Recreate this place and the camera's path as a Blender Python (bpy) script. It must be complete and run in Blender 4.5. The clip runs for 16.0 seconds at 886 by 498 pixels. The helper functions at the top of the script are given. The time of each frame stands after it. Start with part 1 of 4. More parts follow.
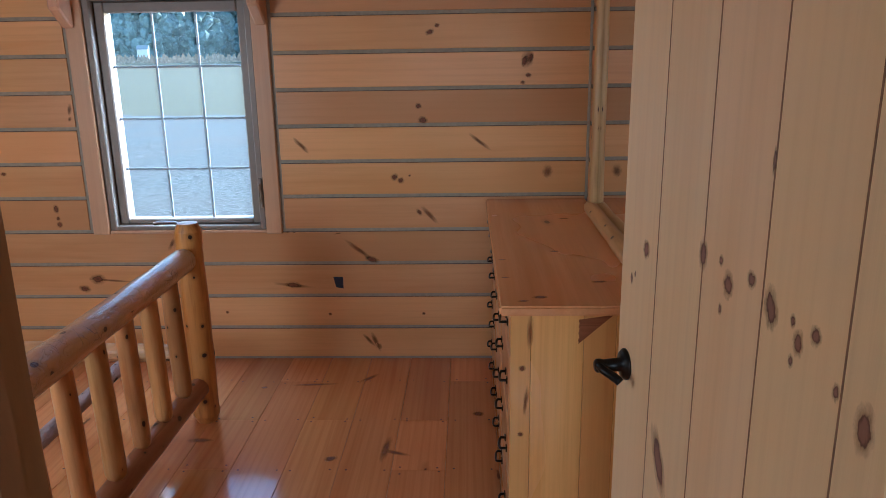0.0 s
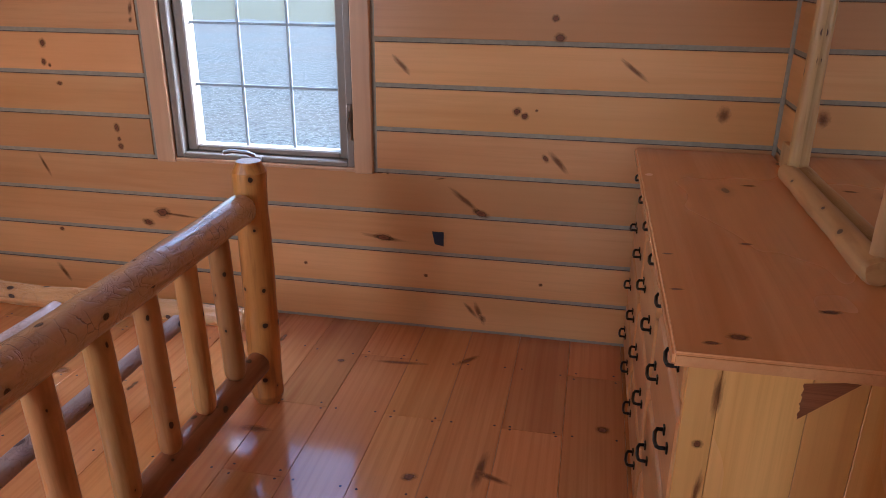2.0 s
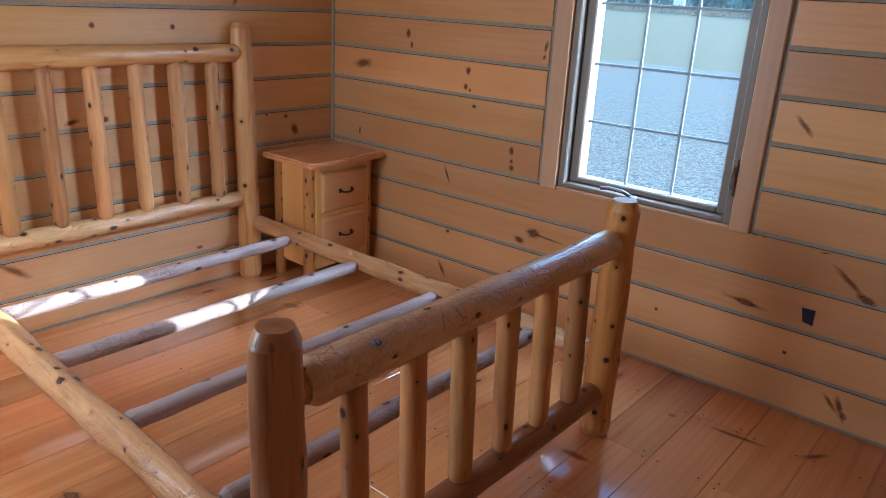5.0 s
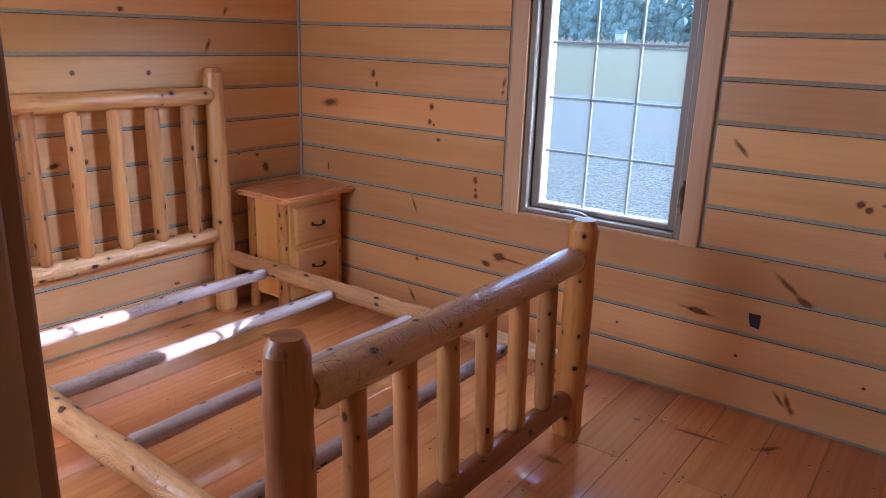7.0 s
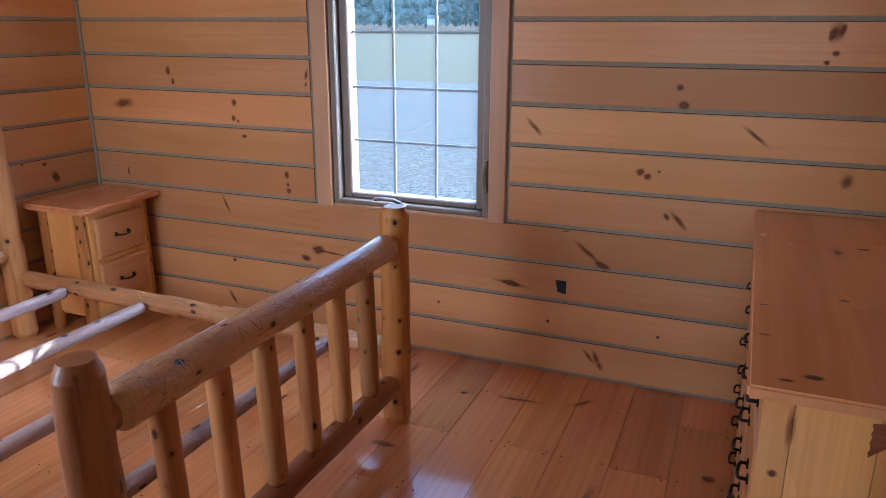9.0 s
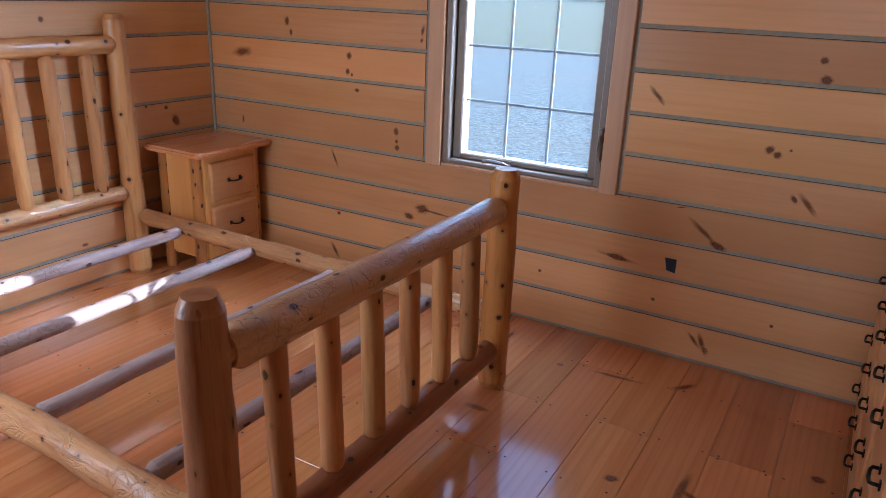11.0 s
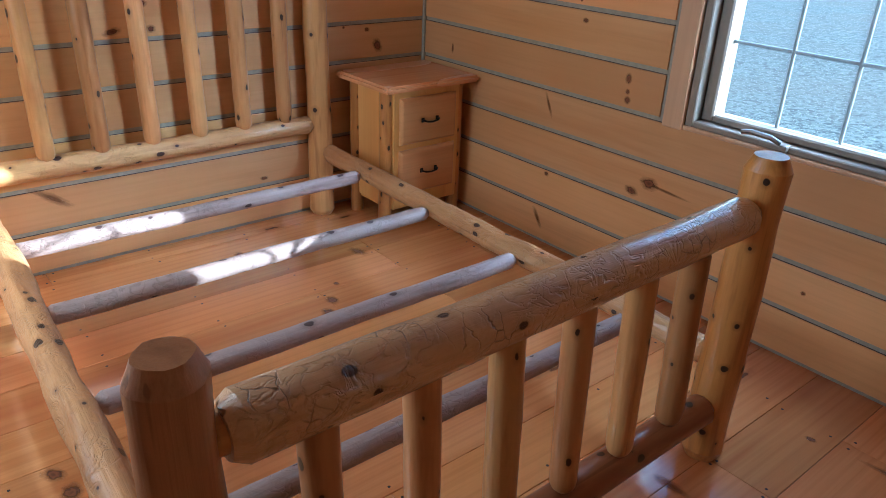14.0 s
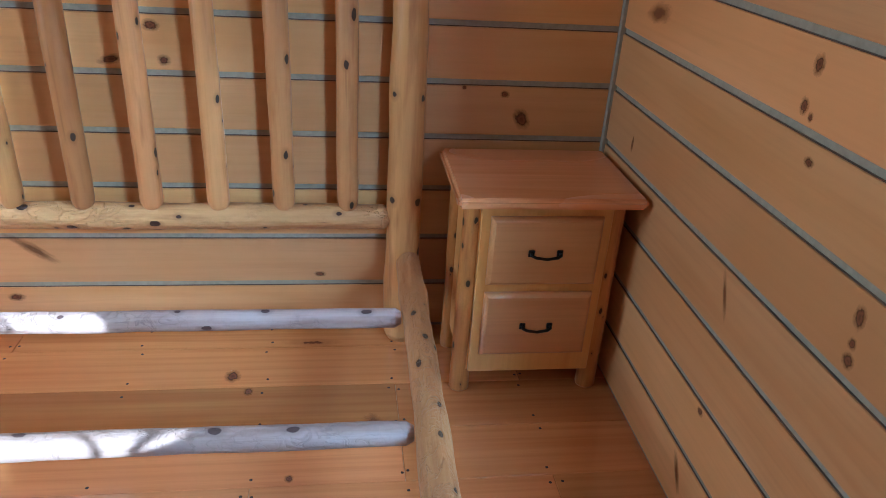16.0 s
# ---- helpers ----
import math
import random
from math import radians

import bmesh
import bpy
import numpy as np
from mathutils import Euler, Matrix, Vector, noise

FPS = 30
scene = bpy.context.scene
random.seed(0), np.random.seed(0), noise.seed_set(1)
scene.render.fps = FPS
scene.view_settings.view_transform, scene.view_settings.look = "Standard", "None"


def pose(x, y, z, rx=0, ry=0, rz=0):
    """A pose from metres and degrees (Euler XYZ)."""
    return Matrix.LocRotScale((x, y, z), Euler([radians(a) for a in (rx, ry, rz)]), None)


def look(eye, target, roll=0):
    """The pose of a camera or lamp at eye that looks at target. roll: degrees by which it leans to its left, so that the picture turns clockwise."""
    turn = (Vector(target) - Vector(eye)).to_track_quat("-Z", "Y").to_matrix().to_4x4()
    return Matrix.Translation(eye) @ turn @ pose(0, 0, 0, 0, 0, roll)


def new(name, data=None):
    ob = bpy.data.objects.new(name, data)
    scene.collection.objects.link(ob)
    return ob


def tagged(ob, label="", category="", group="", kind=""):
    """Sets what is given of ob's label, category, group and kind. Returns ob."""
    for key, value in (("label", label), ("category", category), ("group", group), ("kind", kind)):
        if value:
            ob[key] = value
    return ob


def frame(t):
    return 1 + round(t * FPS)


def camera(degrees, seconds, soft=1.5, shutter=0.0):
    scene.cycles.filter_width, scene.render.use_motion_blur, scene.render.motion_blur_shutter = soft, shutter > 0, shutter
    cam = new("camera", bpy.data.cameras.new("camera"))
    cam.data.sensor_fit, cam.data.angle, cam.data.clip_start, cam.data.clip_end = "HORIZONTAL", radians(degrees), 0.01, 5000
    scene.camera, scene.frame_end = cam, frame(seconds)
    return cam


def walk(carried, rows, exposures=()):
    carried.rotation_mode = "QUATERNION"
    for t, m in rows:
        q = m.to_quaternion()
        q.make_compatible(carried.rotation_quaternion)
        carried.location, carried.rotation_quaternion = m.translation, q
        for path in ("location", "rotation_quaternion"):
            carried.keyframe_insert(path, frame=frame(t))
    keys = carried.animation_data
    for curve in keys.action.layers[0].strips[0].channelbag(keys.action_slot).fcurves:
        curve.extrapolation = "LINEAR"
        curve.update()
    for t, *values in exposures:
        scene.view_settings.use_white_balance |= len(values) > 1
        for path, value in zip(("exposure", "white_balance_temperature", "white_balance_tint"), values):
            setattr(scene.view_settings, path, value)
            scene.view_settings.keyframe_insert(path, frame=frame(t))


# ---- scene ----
cam = camera(61.9, 16.0, soft=0.8)
PATH = [
    (0, (0.045, -0.005, 1.577), (-0.023, 1.926, 1.063), -0.9),
    (0.5, (0.064, 0.327, 1.533), (-0.063, 2.241, 0.966), -0.6),
    (1, (0.092, 0.557, 1.511), (-0.113, 2.447, 0.886), -0.1),
    (1.5, (0.044, 0.665, 1.513), (-0.262, 2.528, 0.853), 0.1),
    (2, (-0.048, 0.783, 1.515), (-0.406, 2.613, 0.792), 0.5),
    (2.5, (-0.005, 0.845, 1.502), (-0.339, 2.641, 0.687), 0.4),
    (3, (0.068, 0.859, 1.488), (-0.306, 2.625, 0.627), -0.1),
    (3.5, (0.032, 0.823, 1.501), (-0.607, 2.52, 0.659), 0.8),
    (4, (-0.045, 0.767, 1.509), (-0.998, 2.341, 0.724), 2.7),
    (4.5, (-0.062, 0.74, 1.53), (-1.204, 2.219, 0.816), 3.0),
    (4.7, (-0.068, 0.731, 1.531), (-1.26, 2.186, 0.853), 2.9),
    (6.8, (-0.01, 0.496, 1.541), (-1.144, 2.047, 0.984), 2.1),
    (7, (0.002, 0.504, 1.543), (-1.119, 2.064, 0.988), 1.9),
    (7.5, (-0.001, 0.509, 1.54), (-1.028, 2.138, 0.998), 1.6),
    (8, (0.063, 0.525, 1.565), (-0.76, 2.262, 1.013), 0.5),
    (8.2, (0.1, 0.534, 1.573), (-0.62, 2.313, 1.009), -0.0),
    (10.3, (0.016, 0.521, 1.524), (-0.823, 2.22, 0.885), 1.5),
    (10.5, (0.01, 0.529, 1.531), (-0.862, 2.207, 0.88), 1.7),
    (11, (-0.004, 0.538, 1.525), (-0.934, 2.179, 0.859), 2.3),
    (11.5, (-0.017, 0.54, 1.526), (-0.972, 2.164, 0.855), 2.6),
    (12, (-0.015, 0.532, 1.53), (-0.996, 2.14, 0.859), 2.5),
    (12.5, (-0.021, 0.531, 1.529), (-1.065, 2.082, 0.818), 2.0),
    (13, (-0.092, 0.681, 1.467), (-1.255, 2.12, 0.709), 1.6),
    (13.5, (-0.186, 0.954, 1.459), (-1.485, 2.235, 0.64), 2.2),
    (14, (-0.329, 1.277, 1.431), (-1.707, 2.445, 0.572), 2.5),
    (14.5, (-0.513, 1.689, 1.438), (-1.995, 2.692, 0.545), 2.6),
    (15, (-0.675, 2.086, 1.429), (-2.269, 2.891, 0.528), 3.1),
    (15.5, (-0.903, 2.428, 1.411), (-2.596, 3.024, 0.529), 4.0),
    (16, (-1.12, 2.794, 1.44), (-2.887, 3.069, 0.544), 3.9),
]
EXPOSURES = [(0.0, 1.76, 4740, 6), (0.5, 1.76, 4800, 11), (2.0, 1.86, 5050, 16), (3.0, 2.14, 5200, 31), (3.8, 2.02, 4790, 9), (4.5, 1.80, 4520, 1), (7.0, 1.86, 4740, 13), (12.0, 1.82, 4700, 10), (13.0, 1.86, 4520, 3), (14.5, 1.74, 4400, -4), (15.5, 1.78, 4240, -5), (16.0, 1.82, 4220, -5)]
walk(cam, [(t, look(eye, target, roll)) for t, eye, target, roll in PATH], EXPOSURES)

# ---- light ----
SUN_WAY = Vector((-0.765, -1.0, -0.345)).normalized()
world = bpy.data.worlds.new("world")
scene.world = world
world.use_nodes = True
sky = world.node_tree.nodes.new("ShaderNodeTexSky")
sky.sky_type = "NISHITA"
sky.sun_disc = False
sky.sun_elevation = radians(15.3)
sky.sun_rotation = math.atan2(0.765, 1.0)
world.node_tree.links.new(sky.outputs["Color"], world.node_tree.nodes["Background"].inputs["Color"])
world.node_tree.nodes["Background"].inputs["Strength"].default_value = 0.15
sun = new("sun", bpy.data.lights.new("sun", "SUN"))
sun.data.energy = 4.8
sun.data.angle = radians(0.5)
sun.data.color = (1.0, 0.93, 0.84)
sun.matrix_world = look((0, 0, 0), SUN_WAY)


def area_light(name, eye, target, w, h, watts, color):
    ob = new(name, bpy.data.lights.new(name, "AREA"))
    ob.data.shape, ob.data.size, ob.data.size_y = "RECTANGLE", w, h
    ob.data.energy, ob.data.color = watts, color
    ob.matrix_world = look(eye, target)


# added lamps outside stand in for sky light at the bedroom window
area_light("bedroom_window_light", (0.75, 5.15, 2.55), (-1.45, 3.7, 1.25), 1.5, 1.0, 88, (0.70, 0.84, 1.0))
area_light("bedroom_zenith_light", (-1.39, 4.45, 2.7), (-1.39, 3.55, 1.2), 1.6, 0.9, 13, (0.62, 0.80, 1.0))
# added fill lamp in a made-up, unseen opening of the room behind
area_light("hall_window_light", (0.0, -2.68, 1.45), (0.0, 0.0, 1.3), 1.5, 1.1, 8.2, (1.0, 0.94, 0.86))
# added fill lamp in a made-up opening of the unseen south wall
area_light("south_window_light", (-2.40, 0.674, 1.42), (-1.90, 2.1, 0.85), 0.9, 0.95, 6.2, (1.0, 0.95, 0.86))


# ---- materials ----
def material(name):
    m = bpy.data.materials.new(name)
    m.use_nodes = True
    nt = m.node_tree
    return m, nt, nt.nodes["Principled BSDF"]


def node(nt, kind, **values):
    n = nt.nodes.new(kind)
    for k, v in values.items():
        if k in n.inputs:
            n.inputs[k].default_value = v
    return n


def ramp(nt, fac, stops):
    r = nt.nodes.new("ShaderNodeValToRGB")
    els = r.color_ramp.elements
    while len(els) < len(stops):
        els.new(0.5)
    for e, (p, c) in zip(els, stops):
        e.position, e.color = p, (*c, 1)
    nt.links.new(fac, r.inputs["Fac"])
    return r.outputs["Color"]


def mix(nt, fac, a, b, blend="MIX"):
    n = nt.nodes.new("ShaderNodeMix")
    n.data_type, n.blend_type = "RGBA", blend
    for sock, v in ((n.inputs["Factor"], fac), (n.inputs["A"], a), (n.inputs["B"], b)):
        if isinstance(v, bpy.types.NodeSocket):
            nt.links.new(v, sock)
        elif isinstance(v, tuple):
            sock.default_value = (*v, 1)
        else:
            sock.default_value = v
    return n.outputs["Result"]


def math_node(nt, op, a, b=0.0, c=0.0):
    n = nt.nodes.new("ShaderNodeMath")
    n.operation = op
    for sock, v in zip(n.inputs, (a, b, c)):
        if isinstance(v, bpy.types.NodeSocket):
            nt.links.new(v, sock)
        else:
            sock.default_value = v
    return n.outputs[0]


def wood(name, pale, deep, axis=0, rough=0.45, knots=0.0, knot_cells=(1.5, 4.0), knot_col=(0.13, 0.045, 0.015),
         vary=0.25, coat=0.0, bump=0.15, checks=0.0, grain=9.0, across=None, knot_size=0.085, bark=0.0, fine_mix=0.2, ring_mix=0.1, blotch_mix=0.4, hewn=0.0, sat=1.0, crackle=0.0):
    """Pine: grain along one local axis, shade and grain differing from piece to piece."""
    m, nt, b = material(name)
    L = nt.links
    tc = nt.nodes.new("ShaderNodeTexCoord")
    info = nt.nodes.new("ShaderNodeObjectInfo")
    off = nt.nodes.new("ShaderNodeCombineXYZ")
    for i, k in enumerate((61.0, 37.0, 23.0)):
        L.new(math_node(nt, "MULTIPLY", info.outputs["Random"], k), off.inputs[i])
    add = nt.nodes.new("ShaderNodeVectorMath")
    L.new(tc.outputs["Object"], add.inputs[0])
    L.new(off.outputs[0], add.inputs[1])

    def stretched(along, across):
        mp = nt.nodes.new("ShaderNodeMapping")
        mp.inputs["Scale"].default_value = [along if i == axis else across for i in range(3)]
        L.new(add.outputs[0], mp.inputs["Vector"])
        return mp.outputs["Vector"]

    broad = node(nt, "ShaderNodeTexNoise", Scale=1.0, Detail=3.0, Roughness=0.55, Distortion=0.6)
    L.new(stretched(0.5, grain), broad.inputs["Vector"])
    fine = node(nt, "ShaderNodeTexNoise", Scale=1.0, Detail=4.0, Roughness=0.7)
    L.new(stretched(2.5, grain * 13), fine.inputs["Vector"])
    blotch = node(nt, "ShaderNodeTexNoise", Scale=1.0, Detail=2.0)
    L.new(stretched(1.1, 2.4), blotch.inputs["Vector"])
    col = ramp(nt, broad.outputs["Fac"], [(0.28, deep), (0.48, tuple((p * 2 + d) / 3 for p, d in zip(pale, deep))), (0.72, pale)])
    rings = nt.nodes.new("ShaderNodeTexWave")
    rings.wave_type, rings.bands_direction = "BANDS", "XYZ"["YZX".index("XYZ"[axis]) % 3] if across is None else "XYZ"[across]
    rings.inputs["Scale"].default_value, rings.inputs["Distortion"].default_value = 1.0, 9.0
    rings.inputs["Detail"].default_value, rings.inputs["Detail Scale"].default_value = 2.0, 0.6
    L.new(stretched(0.35, 9.0), rings.inputs["Vector"])
    dark = tuple(c * 0.78 for c in deep)
    col = mix(nt, math_node(nt, "MULTIPLY", ramp(nt, rings.outputs["Fac"], [(0.55, (0, 0, 0)), (1.0, (1, 1, 1))]), ring_mix), col, dark)
    col = mix(nt, math_node(nt, "MULTIPLY", ramp(nt, fine.outputs["Fac"], [(0.48, (0, 0, 0)), (0.68, (1, 1, 1))]), fine_mix), col, dark)
    col = mix(nt, math_node(nt, "MULTIPLY", ramp(nt, blotch.outputs["Fac"], [(0.42, (0, 0, 0)), (0.66, (1, 1, 1))]), blotch_mix), col, deep)
    hsv = node(nt, "ShaderNodeHueSaturation", Hue=0.5, Saturation=sat)
    second = math_node(nt, "FRACT", math_node(nt, "MULTIPLY", info.outputs["Random"], 17.3))
    L.new(math_node(nt, "MULTIPLY_ADD", second, 0.010, 0.496), hsv.inputs["Hue"])
    L.new(math_node(nt, "MULTIPLY_ADD", info.outputs["Random"], vary, 1.0 - vary / 2), hsv.inputs["Value"])
    L.new(col, hsv.inputs["Color"])
    col = hsv.outputs["Color"]
    height = fine.outputs["Fac"]
    if knots:
        v = node(nt, "ShaderNodeTexVoronoi", Scale=1.0, Randomness=1.0)
        wob = node(nt, "ShaderNodeTexNoise", Scale=38.0, Detail=2.0)
        L.new(add.outputs[0], wob.inputs["Vector"])
        v.voronoi_dimensions = "2D"
        if across is None:
            # knots of a round log: cells round the girth and along the length
            polar = nt.nodes.new("ShaderNodeSeparateXYZ")
            L.new(tc.outputs["Object"], polar.inputs[0])
            turn = math_node(nt, "ARCTAN2", polar.outputs[(axis + 2) % 3], polar.outputs[(axis + 1) % 3])
            flat = nt.nodes.new("ShaderNodeCombineXYZ")
            L.new(math_node(nt, "MULTIPLY_ADD", turn, knot_cells[1] / (2 * math.pi), math_node(nt, "MULTIPLY", info.outputs["Random"], 40.0)), flat.inputs[0])
            L.new(math_node(nt, "MULTIPLY_ADD", polar.outputs[axis], knot_cells[0], math_node(nt, "MULTIPLY", info.outputs["Random"], 70.0)), flat.inputs[1])
            L.new(flat.outputs[0], v.inputs["Vector"])
        else:
            apart = nt.nodes.new("ShaderNodeSeparateXYZ")
            L.new(add.outputs[0], apart.inputs[0])
            flat = nt.nodes.new("ShaderNodeCombineXYZ")
            L.new(math_node(nt, "MULTIPLY", apart.outputs[axis], knot_cells[0]), flat.inputs[0])
            L.new(math_node(nt, "MULTIPLY", apart.outputs[across], knot_cells[1]), flat.inputs[1])
            L.new(flat.outputs[0], v.inputs["Vector"])
        # only some cells hold a knot, and knots differ in size
        sep = nt.nodes.new("ShaderNodeSeparateColor")
        L.new(v.outputs["Color"], sep.inputs[0])
        dist = math_node(nt, "ADD", v.outputs["Distance"], math_node(nt, "MULTIPLY_ADD", wob.outputs["Fac"], 0.11, -0.035))
        dist = math_node(nt, "ADD", dist, math_node(nt, "MULTIPLY", sep.outputs[1], knot_size * 0.8))
        has = math_node(nt, "LESS_THAN", sep.outputs[0], knots)
        core = math_node(nt, "MULTIPLY", ramp(nt, dist, [(knot_size, (1, 1, 1)), (knot_size + 0.022, (0, 0, 0))]), has)
        halo = math_node(nt, "MULTIPLY", ramp(nt, dist, [(knot_size + 0.015, (1, 1, 1)), (knot_size + 0.13, (0, 0, 0))]), has)
    if checks:
        c = node(nt, "ShaderNodeTexNoise", Scale=1.0, Detail=2.0)
        L.new(stretched(1.5, 45.0), c.inputs["Vector"])
        line = ramp(nt, c.outputs["Fac"], [(0.70, (0, 0, 0)), (0.74, (1, 1, 1))])
        col = mix(nt, math_node(nt, "MULTIPLY", line, checks), col, tuple(q * 0.35 for q in deep))
    if hewn:
        # shallow drawknife facets and hollows
        hew = node(nt, "ShaderNodeTexNoise", Scale=1.0, Detail=2.0)
        L.new(stretched(14.0, 34.0), hew.inputs["Vector"])
        height = math_node(nt, "MULTIPLY_ADD", hew.outputs["Fac"], hewn, height)
        streak = node(nt, "ShaderNodeTexNoise", Scale=1.0, Detail=3.0, Roughness=0.6)
        L.new(stretched(3.0, 26.0), streak.inputs["Vector"])
        col = mix(nt, math_node(nt, "MULTIPLY", ramp(nt, streak.outputs["Fac"], [(0.52, (0, 0, 0)), (0.68, (1, 1, 1))]), 0.55), col, tuple(q * k for q, k in zip(deep, (0.75, 0.62, 0.5))))
    if bark:
        # short wavy wrinkles in the outer skin, in patches
        patch = node(nt, "ShaderNodeTexNoise", Scale=5.0, Detail=3.0)
        L.new(add.outputs[0], patch.inputs["Vector"])
        squiggle = node(nt, "ShaderNodeTexNoise", Scale=1.0, Detail=2.5, Roughness=0.55, Distortion=0.9)
        L.new(stretched(21.0, 28.0), squiggle.inputs["Vector"])
        away = math_node(nt, "ABSOLUTE", math_node(nt, "SUBTRACT", squiggle.outputs["Fac"], 0.5))
        where = ramp(nt, patch.outputs["Fac"], [(0.46, (0, 0, 0)), (0.60, (1, 1, 1))])
        crack = math_node(nt, "MULTIPLY", ramp(nt, away, [(0.004, (1, 1, 1)), (0.050, (0, 0, 0))]), where)
        col = mix(nt, math_node(nt, "MULTIPLY", crack, bark), col, tuple(q * 0.45 for q in deep))
        height = math_node(nt, "SUBTRACT", height, math_node(nt, "MULTIPLY", crack, 1.5))
        height = math_node(nt, "MULTIPLY_ADD", squiggle.outputs["Fac"], 1.6, height)
    if crackle:
        # deeper checks that run across the log and fork
        warp = node(nt, "ShaderNodeTexNoise", Scale=22.0, Detail=3.0)
        L.new(add.outputs[0], warp.inputs["Vector"])
        bent = nt.nodes.new("ShaderNodeVectorMath")
        bent.operation = "MULTIPLY_ADD"
        L.new(warp.outputs["Color"], bent.inputs[0])
        bent.inputs[1].default_value = (0.9, 0.9, 0.9)
        L.new(stretched(26.0, 13.0), bent.inputs[2])
        cell = node(nt, "ShaderNodeTexVoronoi", Scale=1.0, Randomness=1.0)
        cell.feature = "DISTANCE_TO_EDGE"
        L.new(bent.outputs[0], cell.inputs["Vector"])
        broken = node(nt, "ShaderNodeTexNoise", Scale=6.0, Detail=3.0)
        L.new(add.outputs[0], broken.inputs["Vector"])
        gate = ramp(nt, broken.outputs["Fac"], [(0.52, (0, 0, 0)), (0.62, (1, 1, 1))])
        split = math_node(nt, "MULTIPLY", ramp(nt, cell.outputs["Distance"], [(0.006, (1, 1, 1)), (0.040, (0, 0, 0))]), gate)
        col = mix(nt, math_node(nt, "MULTIPLY", split, crackle), col, tuple(q * 0.22 for q in deep))
        height = math_node(nt, "SUBTRACT", height, math_node(nt, "MULTIPLY", split, 3.0 * crackle))
    if knots:
        col = mix(nt, math_node(nt, "MULTIPLY", halo, 0.5), col, tuple(c * 0.62 for c in deep))
        col = mix(nt, core, col, knot_col)
    L.new(col, b.inputs["Base Color"])
    b.inputs["Roughness"].default_value = rough
    rr = ramp(nt, blotch.outputs["Fac"], [(0.3, (rough * 0.85,) * 3), (0.7, (min(1, rough * 1.2),) * 3)])
    L.new(rr, b.inputs["Roughness"])
    b.inputs["Coat Weight"].default_value = coat
    b.inputs["Coat Roughness"].default_value = 0.16
    bp = node(nt, "ShaderNodeBump", Strength=bump, Distance=0.005 if bark else 0.002)
    L.new(height, bp.inputs["Height"])
    L.new(bp.outputs["Normal"], b.inputs["Normal"])
    return m


def plain(name, color, rough=0.5, metal=0.0, spread=0.12, scale=30.0, bump=0.0):
    m, nt, b = material(name)
    tc = nt.nodes.new("ShaderNodeTexCoord")
    n = node(nt, "ShaderNodeTexNoise", Scale=scale, Detail=4.0, Roughness=0.6)
    nt.links.new(tc.outputs["Object"], n.inputs["Vector"])
    col = ramp(nt, n.outputs["Fac"], [(0.3, tuple(c * (1 - spread) for c in color)), (0.7, tuple(min(1, c * (1 + spread)) for c in color))])
    nt.links.new(col, b.inputs["Base Color"])
    b.inputs["Roughness"].default_value, b.inputs["Metallic"].default_value = rough, metal
    if bump:
        bp = node(nt, "ShaderNodeBump", Strength=bump, Distance=0.003)
        nt.links.new(n.outputs["Fac"], bp.inputs["Height"])
        nt.links.new(bp.outputs["Normal"], b.inputs["Normal"])
    return m


WALL_PINE = wood("wall_pine", (0.74, 0.425, 0.20), (0.60, 0.30, 0.115), 0, 0.40, 0.0, vary=0.34, across=2, sat=1.08, fine_mix=0.20, ring_mix=0.08, blotch_mix=0.65, grain=5.0)
FLOOR_PINE = wood("floor_pine", (0.66, 0.285, 0.092), (0.50, 0.172, 0.048), 0, 0.15, 0.05, (1.5, 7.0), (0.15, 0.05, 0.02), vary=0.42, coat=0.9, bump=0.06, across=1, fine_mix=0.22, ring_mix=0.22)
_varnish = FLOOR_PINE.node_tree.nodes["Principled BSDF"].inputs
_varnish["Coat Roughness"].default_value, _varnish["Coat IOR"].default_value = 0.10, 1.65
LOG_KNOT = (0.024, 0.008, 0.004)
LOG = wood("log_pine", (0.62, 0.305, 0.108), (0.34, 0.125, 0.037), 2, 0.36, 0.62, (9.5, 3.6), LOG_KNOT, vary=0.36, sat=1.08, coat=0.2, checks=0.35, grain=14.0, knot_size=0.125, bump=0.35, blotch_mix=0.6, hewn=2.0)
SLAT_WOOD = wood("raw_slat_pine", (0.52, 0.385, 0.325), (0.33, 0.23, 0.19), 2, 0.7, 0.75, (7.0, 2.0), (0.07, 0.035, 0.028), vary=0.15, checks=0.35, knot_size=0.13, hewn=1.2, bark=0.3, bump=0.4)
DARK_LOG = wood("dark_log_pine", (0.36, 0.15, 0.058), (0.22, 0.08, 0.028), 2, 0.34, 0.85, (8.0, 3.0), (0.03, 0.012, 0.006), vary=0.15, coat=0.2, checks=0.4, knot_size=0.13, hewn=1.5)
CAB_PINE = wood("cabinet_pine", (0.86, 0.475, 0.135), (0.68, 0.30, 0.066), 2, 0.28, 0.12, (2.5, 6.0), vary=0.34, coat=0.35, across=1, fine_mix=0.22, ring_mix=0.10)
DOOR_PINE = wood("door_pine", (0.88, 0.675, 0.385), (0.80, 0.56, 0.28), 2, 0.45, 0.0, vary=0.14, across=1, fine_mix=0.14, ring_mix=0.1)
# pine darkened so its colour carries the shade of the backlit doorway
SHADED_PINE = wood("shaded_pine", (0.36, 0.20, 0.095), (0.26, 0.13, 0.055), 2, 0.45, 0.0, vary=0.1, across=0)
TRIM_PINE = wood("trim_pine", (0.66, 0.39, 0.22), (0.55, 0.295, 0.15), 2, 0.42, 0.08, (2.0, 8.0), vary=0.15, across=0, fine_mix=0.2)
